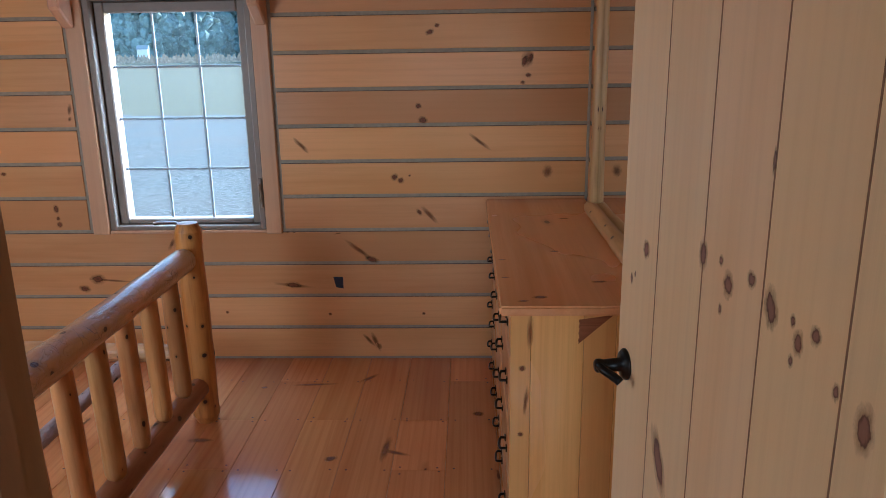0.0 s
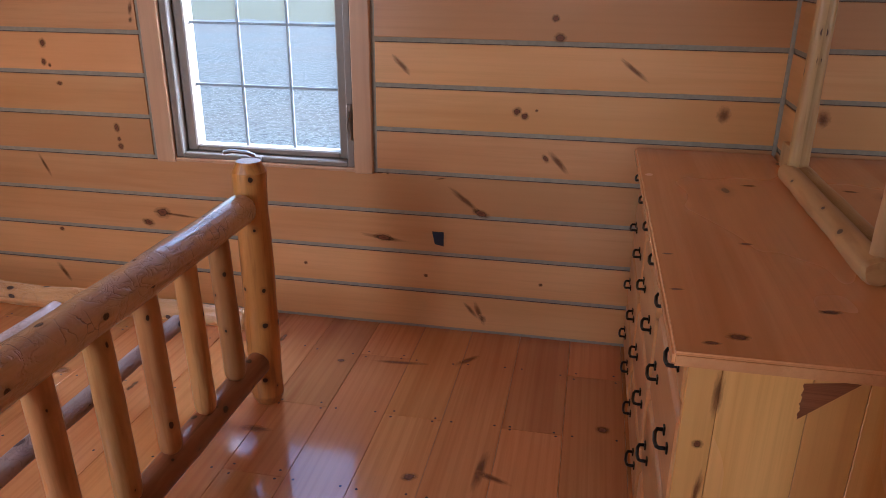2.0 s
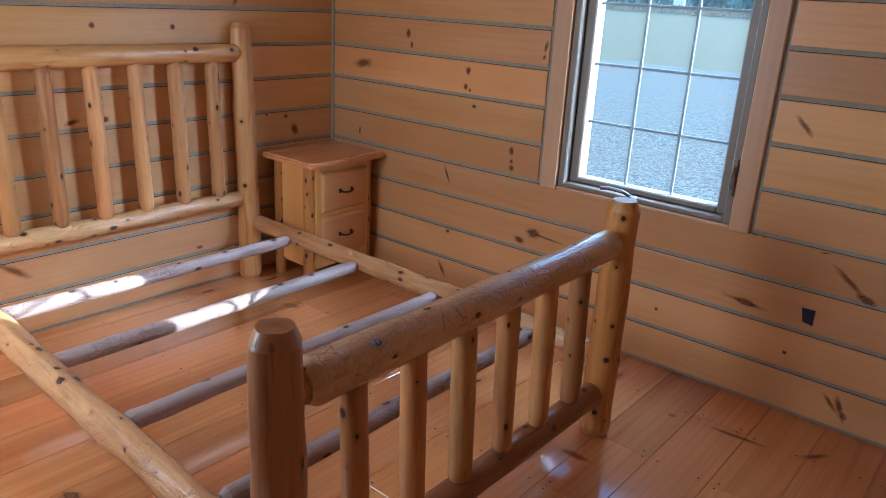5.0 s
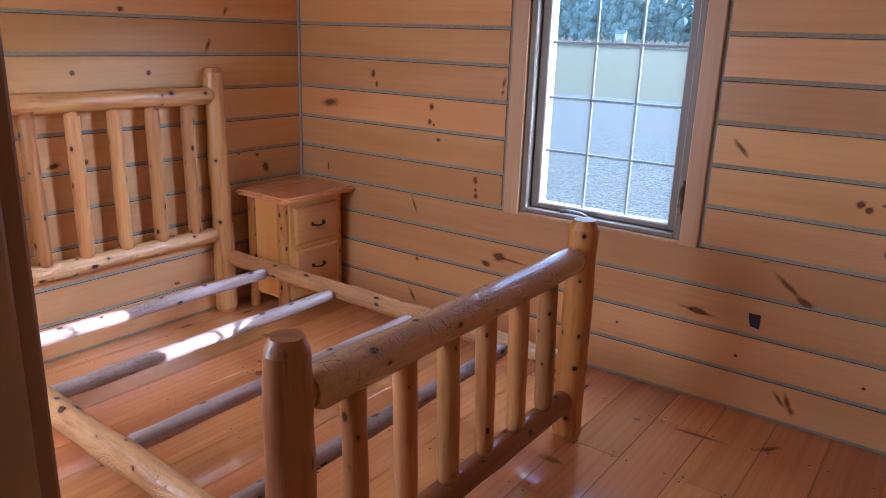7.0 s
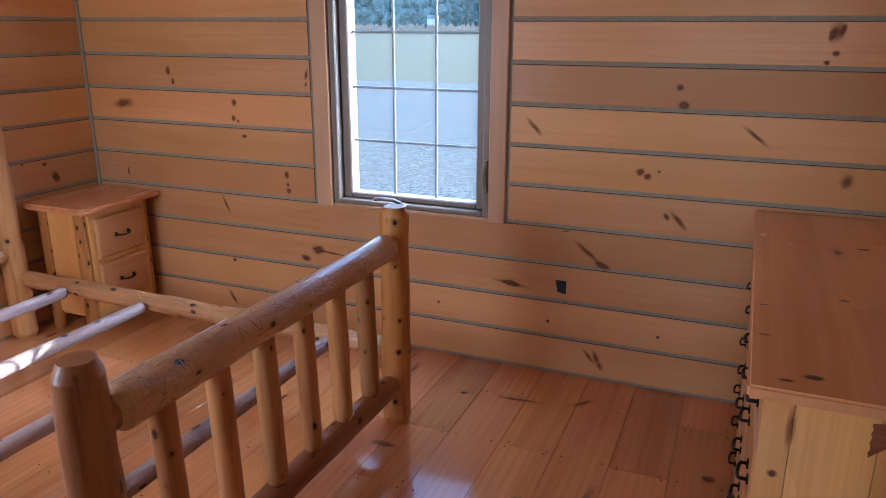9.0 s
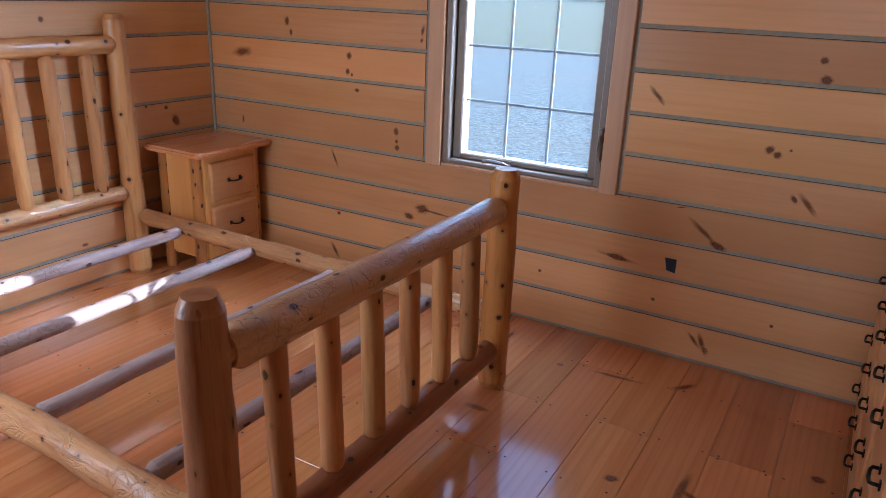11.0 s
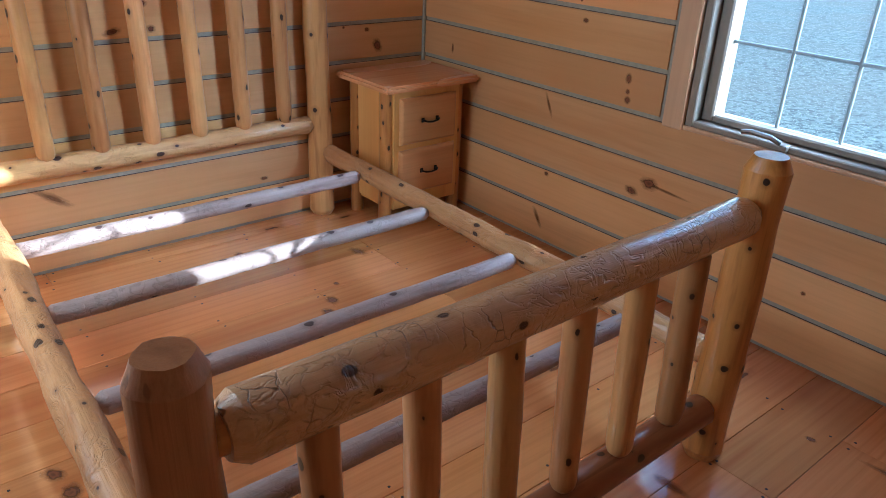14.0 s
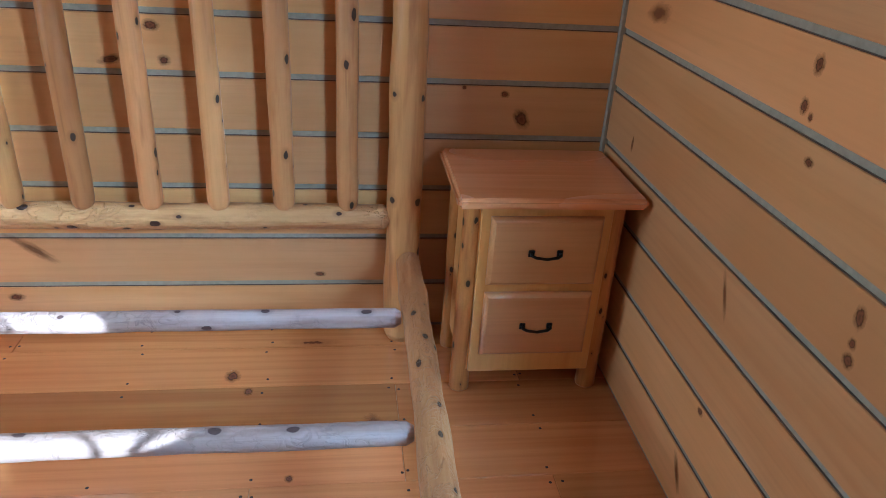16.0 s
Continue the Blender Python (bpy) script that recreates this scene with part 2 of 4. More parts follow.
CHINK = plain("chinking", (0.345, 0.305, 0.225), 0.85, spread=0.12, scale=60, bump=0.3)
SASH = plain("window_sash", (0.235, 0.185, 0.14), 0.4, spread=0.06)
GRILLE = plain("window_grille", (0.30, 0.33, 0.34), 0.5, spread=0.03)
WHITE_VINYL = plain("white_vinyl", (0.82, 0.82, 0.80), 0.4, spread=0.03)
IRON = plain("black_iron", (0.012, 0.011, 0.010), 0.35, 0.6, scale=90)
NAIL = plain("dark_nail", (0.035, 0.02, 0.012), 0.5, 0.5)
CHROME = plain("satin_metal", (0.28, 0.26, 0.24), 0.35, 1.0, spread=0.04)
DARK = plain("hole_shade", (0.012, 0.018, 0.035), 0.6)
PLAIN_WALL = plain("plain_pine_wall", (0.55, 0.35, 0.19), 0.5, spread=0.10, scale=5)

CAB_X = wood("drawer_pine", (0.68, 0.355, 0.135), (0.55, 0.245, 0.075), 0, 0.32, 0.06, (2.4, 6.0), vary=0.12, coat=0.3, across=2, fine_mix=0.2)
TOP_X = wood("worktop_pine", (0.84, 0.415, 0.160), (0.68, 0.285, 0.095), 0, 0.26, 0.06, (2.6, 6.0), vary=0.1, coat=0.45, across=1, fine_mix=0.2, ring_mix=0.08)
LOG_CRACKED = wood("cracked_log_pine", (0.74, 0.47, 0.26), (0.60, 0.345, 0.165), 2, 0.36, 0.7, (6.0, 3.0), (0.045, 0.018, 0.012), vary=0.05, coat=0.9, checks=0.3, bump=0.7, knot_size=0.10, bark=0.06, hewn=0.8, crackle=0.75)
LOG_PALE = wood("pale_log_pine", (0.68, 0.44, 0.19), (0.56, 0.32, 0.115), 2, 0.4, 0.6, (7.0, 2.5), (0.08, 0.035, 0.018), vary=0.15, coat=0.1, checks=0.2, knot_size=0.11, hewn=0.6)
DARK_SPINDLE = wood("amber_log_pine", (0.50, 0.23, 0.075), (0.33, 0.13, 0.036), 2, 0.36, 0.75, (8.0, 2.5), (0.035, 0.014, 0.006), vary=0.15, coat=0.15, checks=0.3, knot_size=0.12, hewn=1.2)

LOG_GOLD = wood("golden_log_pine", (0.66, 0.345, 0.118), (0.46, 0.19, 0.052), 2, 0.36, 0.6, (6.5, 2.6), (0.035, 0.013, 0.006), vary=0.30, coat=0.2, checks=0.35, knot_size=0.115, bump=0.35, hewn=1.4)
LOG_KNOBBY = wood("knobby_log_pine", (0.70, 0.40, 0.16), (0.44, 0.195, 0.065), 2, 0.38, 0.85, (8.0, 3.2), (0.05, 0.018, 0.008), vary=0.2, coat=0.25, checks=0.4, knot_size=0.14, bump=0.6, hewn=2.0, bark=0.12)
LOG_BROWN = wood("brown_log_pine", (0.46, 0.22, 0.090), (0.28, 0.112, 0.040), 2, 0.36, 0.35, (5.0, 3.0), (0.03, 0.012, 0.006), vary=0.1, coat=0.2, checks=0.6, grain=18.0, knot_size=0.10, bump=0.35, hewn=0.8, fine_mix=0.35)
BURL = wood("burl_pine", (0.40, 0.15, 0.06), (0.20, 0.062, 0.024), 0, 0.3, 0.0, vary=0.1, coat=0.3, across=2, grain=26.0, fine_mix=0.5)

GROUND, _nt, _b = material("yard_ground")
_tc = _nt.nodes.new("ShaderNodeTexCoord")
_g1 = node(_nt, "ShaderNodeTexVoronoi", Scale=30.0)
_g2 = node(_nt, "ShaderNodeTexNoise", Scale=0.35, Detail=6.0)
_g3 = node(_nt, "ShaderNodeTexNoise", Scale=5.0, Detail=8.0, Roughness=0.75)
for _n in (_g1, _g2, _g3):
    _nt.links.new(_tc.outputs["Object"], _n.inputs["Vector"])
_g4 = node(_nt, "ShaderNodeTexVoronoi", Scale=22.0)
_nt.links.new(_tc.outputs["Object"], _g4.inputs["Vector"])
_gravel = ramp(_nt, _g1.outputs["Color"], [(0.30, (0.042, 0.047, 0.043)), (0.66, (0.13, 0.138, 0.118))])
_grass = ramp(_nt, _g3.outputs["Fac"], [(0.3, (0.070, 0.066, 0.020)), (0.7, (0.130, 0.116, 0.040))])
_sp = _nt.nodes.new("ShaderNodeSeparateXYZ")
_nt.links.new(_tc.outputs["Object"], _sp.inputs[0])
_edge = math_node(_nt, "ADD", _sp.outputs["Y"], math_node(_nt, "MULTIPLY", _g2.outputs["Fac"], 5.0))
_far = math_node(_nt, "GREATER_THAN", _edge, 30.0)
_fleck = ramp(_nt, _g4.outputs["Color"], [(0.56, (0, 0, 0)), (0.64, (1, 1, 1))])
_gravel = mix(_nt, math_node(_nt, "MULTIPLY", _fleck, 0.35), _gravel, (0.27, 0.29, 0.27))
_worn = ramp(_nt, _g2.outputs["Fac"], [(0.42, (0, 0, 0)), (0.62, (1, 1, 1))])
_gravel = mix(_nt, math_node(_nt, "MULTIPLY", _worn, 0.45), _gravel, (0.13, 0.105, 0.08))
_nt.links.new(mix(_nt, _far, _gravel, _grass), _b.inputs["Base Color"])
_b.inputs["Roughness"].default_value = 0.9
_bp = node(_nt, "ShaderNodeBump", Strength=0.03, Distance=0.01)
_nt.links.new(_g1.outputs["Distance"], _bp.inputs["Height"])
_nt.links.new(_bp.outputs["Normal"], _b.inputs["Normal"])

GLASS, _nt, _b = material("window_glass")
_b.inputs["Roughness"].default_value = 0.0
_b.inputs["Transmission Weight"].default_value = 1.0
_b.inputs["IOR"].default_value = 1.02
_b.inputs["Base Color"].default_value = (0.97, 0.985, 1.0, 1)
# glare haze built into the pane: a faint tinted veil scatters daylight
_veil = _nt.nodes.new("ShaderNodeBsdfTranslucent")
_veil.inputs["Color"].default_value = (0.78, 1.0, 0.96, 1)
_mixed = node(_nt, "ShaderNodeMixShader", Fac=0.008)
_nt.links.new(_b.outputs[0], _mixed.inputs[1])
_nt.links.new(_veil.outputs[0], _mixed.inputs[2])
_nt.links.new(_mixed.outputs[0], _nt.nodes["Material Output"].inputs["Surface"])
MIRROR, _nt, _b = material("mirror_glass")
_b.inputs["Metallic"].default_value = 1.0
_b.inputs["Roughness"].default_value = 0.02
_b.inputs["Base Color"].default_value = (0.78, 0.79, 0.78, 1)


def knot_material(name, core, rim, edge, strength, rings, soft, halo=(0.48, 0.20, 0.07)):
    """A knot or a feathered streak let into the wood, dissolving into it at the edge."""
    m, nt, b = material(name)
    L = nt.links
    tc = nt.nodes.new("ShaderNodeTexCoord")
    info = nt.nodes.new("ShaderNodeObjectInfo")
    n = node(nt, "ShaderNodeTexNoise", Scale=1.8, Detail=4.0, Roughness=0.65)
    n.noise_dimensions = "4D"
    L.new(math_node(nt, "MULTIPLY", info.outputs["Random"], 50.0), n.inputs["W"])
    L.new(tc.outputs["Object"], n.inputs["Vector"])
    ln = nt.nodes.new("ShaderNodeVectorMath")
    ln.operation = "LENGTH"
    L.new(tc.outputs["Object"], ln.inputs[0])
    r = math_node(nt, "ADD", ln.outputs["Value"], math_node(nt, "MULTIPLY_ADD", n.outputs["Fac"], 0.95, -0.48))
    wave = math_node(nt, "SINE", math_node(nt, "MULTIPLY", r, rings))
    if soft > 0.5:
        # a dark ring round the core, then a reddish halo dying out
        col = ramp(nt, r, [(0.05, core), (0.30, rim), (0.46, edge), (0.66, halo)])
        col = mix(nt, math_node(nt, "MULTIPLY_ADD", wave, 0.10, 0.10), col, edge)
        a = ramp(nt, r, [(0.44, (strength,) * 3), (0.58, (0.46,) * 3), (0.98, (0, 0, 0))])
    else:
        col = ramp(nt, r, [(0.10, core), (0.55, rim), (0.72, edge), (0.95, rim)])
        col = mix(nt, math_node(nt, "MULTIPLY_ADD", wave, 0.15, 0.15), col, edge)
        a = ramp(nt, r, [(soft, (strength,) * 3), (0.92, (0, 0, 0))])
    L.new(col, b.inputs["Base Color"])
    L.new(a, b.inputs["Alpha"])
    b.inputs["Roughness"].default_value = 0.45
    b.inputs["Specular IOR Level"].default_value = 0.3
    return m


KNOT = knot_material("pine_knot", (0.15, 0.048, 0.018), (0.24, 0.085, 0.030), (0.10, 0.033, 0.013), 0.92, 14.0, 0.60)
FEATHER = knot_material("pine_feather", (0.22, 0.066, 0.020), (0.38, 0.150, 0.050), (0.19, 0.058, 0.018), 0.70, 9.0, 0.25)
DOOR_KNOT = knot_material("door_knot", (0.36, 0.20, 0.14), (0.30, 0.155, 0.105), (0.14, 0.066, 0.046), 0.88, 14.0, 0.62, (0.58, 0.37, 0.23))
_disc = {}


def world_of(ob):
    if ob.parent is None:
        return ob.matrix_basis.copy()
    return world_of(ob.parent) @ ob.matrix_parent_inverse @ ob.matrix_basis


def knot(parent, m, along, across, turn=0.0, mat=None, within=False):
    """A knot in a face: m puts the local x-y plane into the face, local z out of it."""
    mat = mat or KNOT
    if mat.name not in _disc:
        bm = bmesh.new()
        bmesh.ops.create_circle(bm, cap_ends=True, segments=20, radius=1.0)
        me = bpy.data.meshes.new("knot")
        bm.to_mesh(me)
        bm.free()
        me.materials.append(mat)
        _disc[mat.name] = me
    ob = new("knot", _disc[mat.name])
    ob.parent = parent
    size = 1.12 if mat is FEATHER else 1.4
    local = m if within else world_of(parent).inverted() @ m
    ob.matrix_basis = local @ pose(0, 0, 0, 0, 0, turn) @ Matrix.Diagonal((along * size, across * size, 1, 1))
    return ob


# ---- building helpers ----
def part(name, bm, mat, parent=None, label="", smooth=False):
    me = bpy.data.meshes.new(name)
    bmesh.ops.recalc_face_normals(bm, faces=bm.faces)
    bm.to_mesh(me)
    bm.free()
    me.materials.append(mat)
    if smooth:
        for p in me.polygons:
            p.use_smooth = True
    ob = new(name, me)
    if parent is not None:
        ob.parent = parent
    return tagged(ob, label)


def thing(name, x=0, y=0, z=0, rz=0):
    e = new(name)
    e.empty_display_size = 0.1
    e.matrix_world = pose(x, y, z, 0, 0, rz)
    return e


def box(bm, x0, x1, y0, y1, z0, z1, bevel=0.0, segments=1):
    made = bmesh.ops.create_cube(bm, size=1.0, matrix=Matrix.LocRotScale(((x0 + x1) / 2, (y0 + y1) / 2, (z0 + z1) / 2), None, (x1 - x0, y1 - y0, z1 - z0)))
    if bevel:
        edges = list({e for v in made["verts"] for e in v.link_edges})
        bmesh.ops.bevel(bm, geom=edges, offset=bevel, segments=segments, affect="EDGES", profile=0.5)
    return bm


def boxed(x0, x1, y0, y1, z0, z1, bevel=0.0, segments=1):
    return box(bmesh.new(), x0, x1, y0, y1, z0, z1, bevel, segments)


def log_mesh(length, r0, r1, seed, chamfer=0.02, tip=0.7, sides=20, rough=0.045, bow=0.0, rings=None, dome=0.0):
    """A peeled log along local z from 0 to length, tapered, a little crooked, with worked-down ends."""
    bm = bmesh.new()
    n = rings or max(6, int(length / 0.07))
    low = dome or chamfer
    hs = [0.0] + [low * q for q in (0.12, 0.32, 0.62) if dome] + [low + (length - low - chamfer) * i / n for i in range(n + 1)] + [length]
    prev = None
    for h in hs:
        u = h / length
        r = r0 + (r1 - r0) * u
        if dome and h < dome:
            r *= 0.32 + 0.68 * math.sqrt(1 - (1 - h / dome) ** 2)
        elif h in (0.0, length):
            r *= tip
        cx = bow * math.sin(math.pi * u) + rough * r * 1.5 * noise.noise((seed * 7.1, h * 3.0, 0.0))
        cy = rough * r * 1.5 * noise.noise((seed * 3.7, 9.0, h * 3.0))
        ring = []
        for i in range(sides):
            a = 2 * math.pi * i / sides
            q = r * (1 + rough * 2.2 * noise.noise((math.cos(a) * 1.4 + seed, math.sin(a) * 1.4, h * 5.0)) + rough * noise.noise((math.cos(a) * 4 + seed, math.sin(a) * 4, h * 16.0)))
            ring.append(bm.verts.new((cx + q * math.cos(a), cy + q * math.sin(a), h)))
        if prev:
            for i in range(sides):
                bm.faces.new((prev[i], prev[(i + 1) % sides], ring[(i + 1) % sides], ring[i]))
        else:
            bm.faces.new(ring[::-1])
        prev = ring
    bm.faces.new(prev)
    # the worked ends keep crisp edges
    for e in bm.edges:
        h0, h1 = (v.co.z for v in e.verts)
        if abs(h0 - h1) < 1e-6 and ((h0 < chamfer + 1e-4 and not dome) or h0 > length - chamfer - 1e-4):
            e.smooth = False
    return bm


def log_between(name, a, b, r0, r1, seed, mat, parent, label="", **kw):
    a, b = Vector(a), Vector(b)
    ob = part(name, log_mesh((b - a).length, r0, r1, seed, **kw), mat, parent, label, smooth=True)
    me = ob.data
    for p in me.polygons:
        if len(p.vertices) > 4:
            p.use_smooth = False
    ob.matrix_local = Matrix.Translation(a) @ (b - a).to_track_quat("Z", "Y").to_matrix().to_4x4()
    return ob


# ---- room sizes ----
XW, XE, YN, YS, CEIL = -3.35, 0.640, 3.65, 0.668, 2.45
COURSE, FIRST = 0.1757, 0.0
WX0, WX1, WZ0, WZ1 = -1.80, -0.985, 0.705, 1.88      # rough opening of the window
DX0, DX1, DZ = -0.398, 0.49, 2.06                    # doorway

# ---- walls: grey chinking behind, proud pine courses as pieces ----
wall_north = part("wall_north", boxed(XW - 0.2, WX0, YN + 0.007, YN + 0.17, 0, CEIL), CHINK)
tagged(wall_north, "log wall of pale pine courses with grey chinking lines", "wall", kind="structure")
for x0, x1, z0, z1 in ((WX1, XE + 0.2, 0, CEIL), (WX0, WX1, 0, WZ0), (WX0, WX1, WZ1, CEIL)):
    part("wall_backing", boxed(x0, x1, YN + 0.007, YN + 0.17, z0, z1), CHINK, wall_north)
wall_west = tagged(part("wall_west", boxed(XW - 0.17, XW - 0.007, YS - 0.3, YN + 0.010, 0, CEIL), CHINK), "log wall of pine courses with grey chinking behind the bed", "wall", kind="structure")
wall_east = tagged(part("wall_east", boxed(XE + 0.007, XE + 0.17, YS - 0.12, YN + 0.010, 0, CEIL), CHINK), "log wall of pine courses with grey chinking behind the dresser", "wall", kind="structure")
wall_south = part("wall_south", boxed(-1.90, DX0 - 0.02, YS - 0.12, YS, 0, CEIL), PLAIN_WALL)
# gap between these pieces is added for the south fill lamp
for x0, x1, z0, z1 in ((XW - 0.01, -2.9, 0, CEIL), (-2.9, -1.9, 0, 0.9), (-2.9, -1.9, 1.95, CEIL)):
    part("wall_backing", boxed(x0, x1, YS - 0.12, YS, z0, z1), PLAIN_WALL, wall_south)
tagged(wall_south, "plain pine wall with the bedroom doorway", "wall", kind="structure")
part("wall_backing", boxed(DX1 + 0.02, XE + 0.010, YS - 0.12, YS, 0, CEIL), PLAIN_WALL, wall_south)
part("wall_backing", boxed(DX0 - 0.02, DX1 + 0.02, YS - 0.12, YS, DZ + 0.02, CEIL), PLAIN_WALL, wall_south)

ceiling = tagged(part("ceiling", boxed(XW - 0.2, XE + 0.2, YS - 0.12, YN + 0.17, CEIL, CEIL + 0.1), PLAIN_WALL), "plain pine board ceiling", "ceiling", kind="structure")

_course_meshes, _line_meshes = {}, {}
DARK_JOINT = plain("dark_joint", (0.10, 0.058, 0.032), 0.6, spread=0.5, scale=14)


def course(parent, wall, u0, u1, k):
    """One pine course from u0 to u1 along a wall, its long edges eased."""
    ln, h = round(u1 - u0, 3), COURSE - 0.0195
    key = ln
    if key not in _course_meshes:
        bm = boxed(-ln / 2, ln / 2, 0, 0.03, -h / 2, h / 2)
        long_edges = [e for e in bm.edges if abs(e.verts[0].co.x - e.verts[1].co.x) > ln / 2 and e.verts[0].co.y > 0.01]
        bmesh.ops.bevel(bm, geom=long_edges, offset=0.003, segments=2, affect="EDGES", profile=0.6)
        me = bpy.data.meshes.new("plank")
        bmesh.ops.recalc_face_normals(bm, faces=bm.faces)
        bm.to_mesh(me)
        bm.free()
        me.materials.append(WALL_PINE)
        _course_meshes[key] = me
        # thin dark strip along the top edge of the course
        bm = boxed(-ln / 2, ln / 2, 0.006, 0.0255, h / 2 - 0.001, h / 2 + 0.0028)
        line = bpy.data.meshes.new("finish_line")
        bmesh.ops.recalc_face_normals(bm, faces=bm.faces)
        bm.to_mesh(line)
        bm.free()
        line.materials.append(DARK_JOINT)
        _line_meshes[key] = line
    ob = new("plank", _course_meshes[key])
    ob.parent = parent
    seam = new("finish_line", _line_meshes[key])
    seam.parent = ob
    z = FIRST + COURSE * (k + 0.5) + 0.005
    mid = (u0 + u1) / 2
    out = 0.019
    if wall == "n":
        ob.matrix_world = pose(mid, YN + out + 0.011, z, 0, 0, 180)
    elif wall == "w":
        ob.matrix_world = pose(XW - out - 0.011, mid, z, 0, 0, -90)
    else:
        ob.matrix_world = pose(XE + out + 0.011, mid, z, 0, 0, 90)
    return ob


rnd = random.Random(4)
north_planks, west_planks = {}, {}
for k in range(14):
    zlo, zhi = FIRST + COURSE * k, FIRST + COURSE * (k + 1)
    if zhi > CEIL + 0.02:
        break
    if k < 4 or zlo > WZ1:
        north_planks[k, 0] = course(wall_north, "n", XW + 0.010, XE - 0.012, k)
    else:
        north_planks[k, 0] = course(wall_north, "n", XW + 0.010, -1.906, k)
        north_planks[k, 1] = course(wall_north, "n", -0.888, XE - 0.012, k)
    west_planks[k] = course(wall_west, "w", YS + 0.004, YN - 0.014, k)
    course(wall_east, "e", YS + 0.004, YN - 0.012, k)

# chinking run down the room's corners
for x0, x1 in ((XW - 0.004, XW + 0.012), (XE - 0.012, XE + 0.004)):
    part("corner_chinking", boxed(x0, x1, YN - 0.013, YN + 0.010, 0, CEIL, 0.004), CHINK, wall_north)

# knots of the north wall: x, z, half length, half height, turn
KNOTS_NORTH_A = ((-0.193, 1.327, 0.014, 0.012, 0), (-0.173, 1.258, 0.020, 0.016, 0), (-0.321, 0.978, 0.017, 0.014, 40), (-0.290, 0.961, 0.014, 0.013, 0),
                 (-0.131, 1.672, 0.018, 0.011, 20), (-0.096, 1.702, 0.011, 0.009, 0), (0.320, 1.532, 0.022, 0.011, 70), (0.352, 1.548, 0.020, 0.009, 75),
                 (0.340, 1.466, 0.012, 0.010, 0), (0.313, 1.432, 0.010, 0.008, 0), (-0.201, 0.798, 0.017, 0.010, -50), (-0.450, 0.552, 0.030, 0.014, -15),
                 (-0.867, 0.415, 0.034, 0.014, -5), (-0.190, 0.255, 0.008, 0.007, 0), (-0.683, 0.254, 0.009, 0.007, 0), (-1.230, 0.266, 0.008, 0.007, 0), (-0.245, 0.985, 0.006, 0.005, 0))
KNOTS_NORTH_B = ((-2.362, 1.182, 0.014, 0.017, 0), (-2.372, 1.103, 0.012, 0.014, 0), (-2.345, 1.089, 0.007, 0.008, 0), (-2.312, 1.013, 0.013, 0.009, 0),
                 (-2.068, 0.830, 0.012, 0.020, 0), (-2.064, 0.780, 0.009, 0.010, 0), (-2.061, 0.748, 0.013, 0.013, 0), (-1.900, 0.452, 0.034, 0.022, 0),
                 (-1.978, 0.400, 0.026, 0.016, -10), (-2.436, 0.333, 0.012, 0.009, 0), (-2.770, 1.330, 0.014, 0.020, 0), (-2.744, 1.275, 0.009, 0.016, 0), (-3.121, 0.772, 0.007, 0.020, 0))
FEATHERS_NORTH = ((-0.780, 1.140, 0.055, 0.012, -45), (0.105, 1.150, 0.070, 0.011, -38), (0.441, 1.000, 0.034, 0.026, 90), (-0.150, 0.786, 0.065, 0.014, -48),
                  (-0.520, 0.605, 0.085, 0.014, -38), (-0.448, 0.098, 0.060, 0.014, -68), (-0.485, 0.108, 0.050, 0.011, -48), (-0.432, 0.072, 0.022, 0.016, -60), (-1.486, 0.642, 0.040, 0.012, 60), (-2.462, 0.640, 0.060, 0.010, -65),
                  (-2.466, 0.112, 0.060, 0.014, -58), (-3.100, 1.150, 0.080, 0.030, 10), (-0.867, 0.413, 0.110, 0.010, -6), (-1.830, 0.445, 0.120, 0.007, -4), (0.335, 1.540, 0.030, 0.040, 0))


def north_knot(x, z, a, c, turn, mat):
    k = int((z - FIRST) / COURSE)
    plank = north_planks.get((k, 1 if x > -0.9 and (k, 1) in north_planks else 0))
    knot(plank, pose(x, YN - 0.0006 if mat is KNOT else YN - 0.0003, z, 90, 0, 0), a, c, turn, mat)


for row in KNOTS_NORTH_A + KNOTS_NORTH_B:
    north_knot(*row, KNOT)
EDGE_STAINS_NORTH = ((-1.925, 1.330, 0.030, 0.012, 80), (-1.930, 1.285, 0.016, 0.009, 60), (-0.880, 0.700, 0.016, 0.005, 0), (-0.845, 0.698, 0.010, 0.004, 0), (-0.620, 0.690, 0.024, 0.004, 10))
for row in FEATHERS_NORTH + EDGE_STAINS_NORTH:
    north_knot(*row, FEATHER)
for y, z, a, c, turn, mat in ((3.363, 0.772, 0.030, 0.020, -60, KNOT), (2.143, 0.920, 0.030, 0.012, 10, KNOT), (2.290, 0.922, 0.016, 0.013, 0, KNOT), (1.749, 0.136, 0.022, 0.012, 0, KNOT),
                              (2.726, 0.216, 0.018, 0.008, 0, KNOT), (1.827, 0.312, 0.090, 0.020, -35, FEATHER), (3.173, 0.868, 0.007, 0.006, 0, KNOT), (3.303, 0.850, 0.012, 0.010, 0, KNOT),
                              (2.263, 1.020, 0.020, 0.014, 0, KNOT), (2.529, 1.615, 0.018, 0.012, 0, KNOT), (2.270, 1.327, 0.012, 0.012, 0, KNOT), (2.650, 1.322, 0.012, 0.012, 0, KNOT),
                              (3.006, 1.456, 0.050, 0.014, 65, FEATHER), (3.125, 1.630, 0.030, 0.014, 60, FEATHER)):
    knot(west_planks[int((z - FIRST) / COURSE)], pose(XW + (0.0006 if mat is KNOT else 0.0003), y, z, 90, 0, 90), a, c, turn, mat)

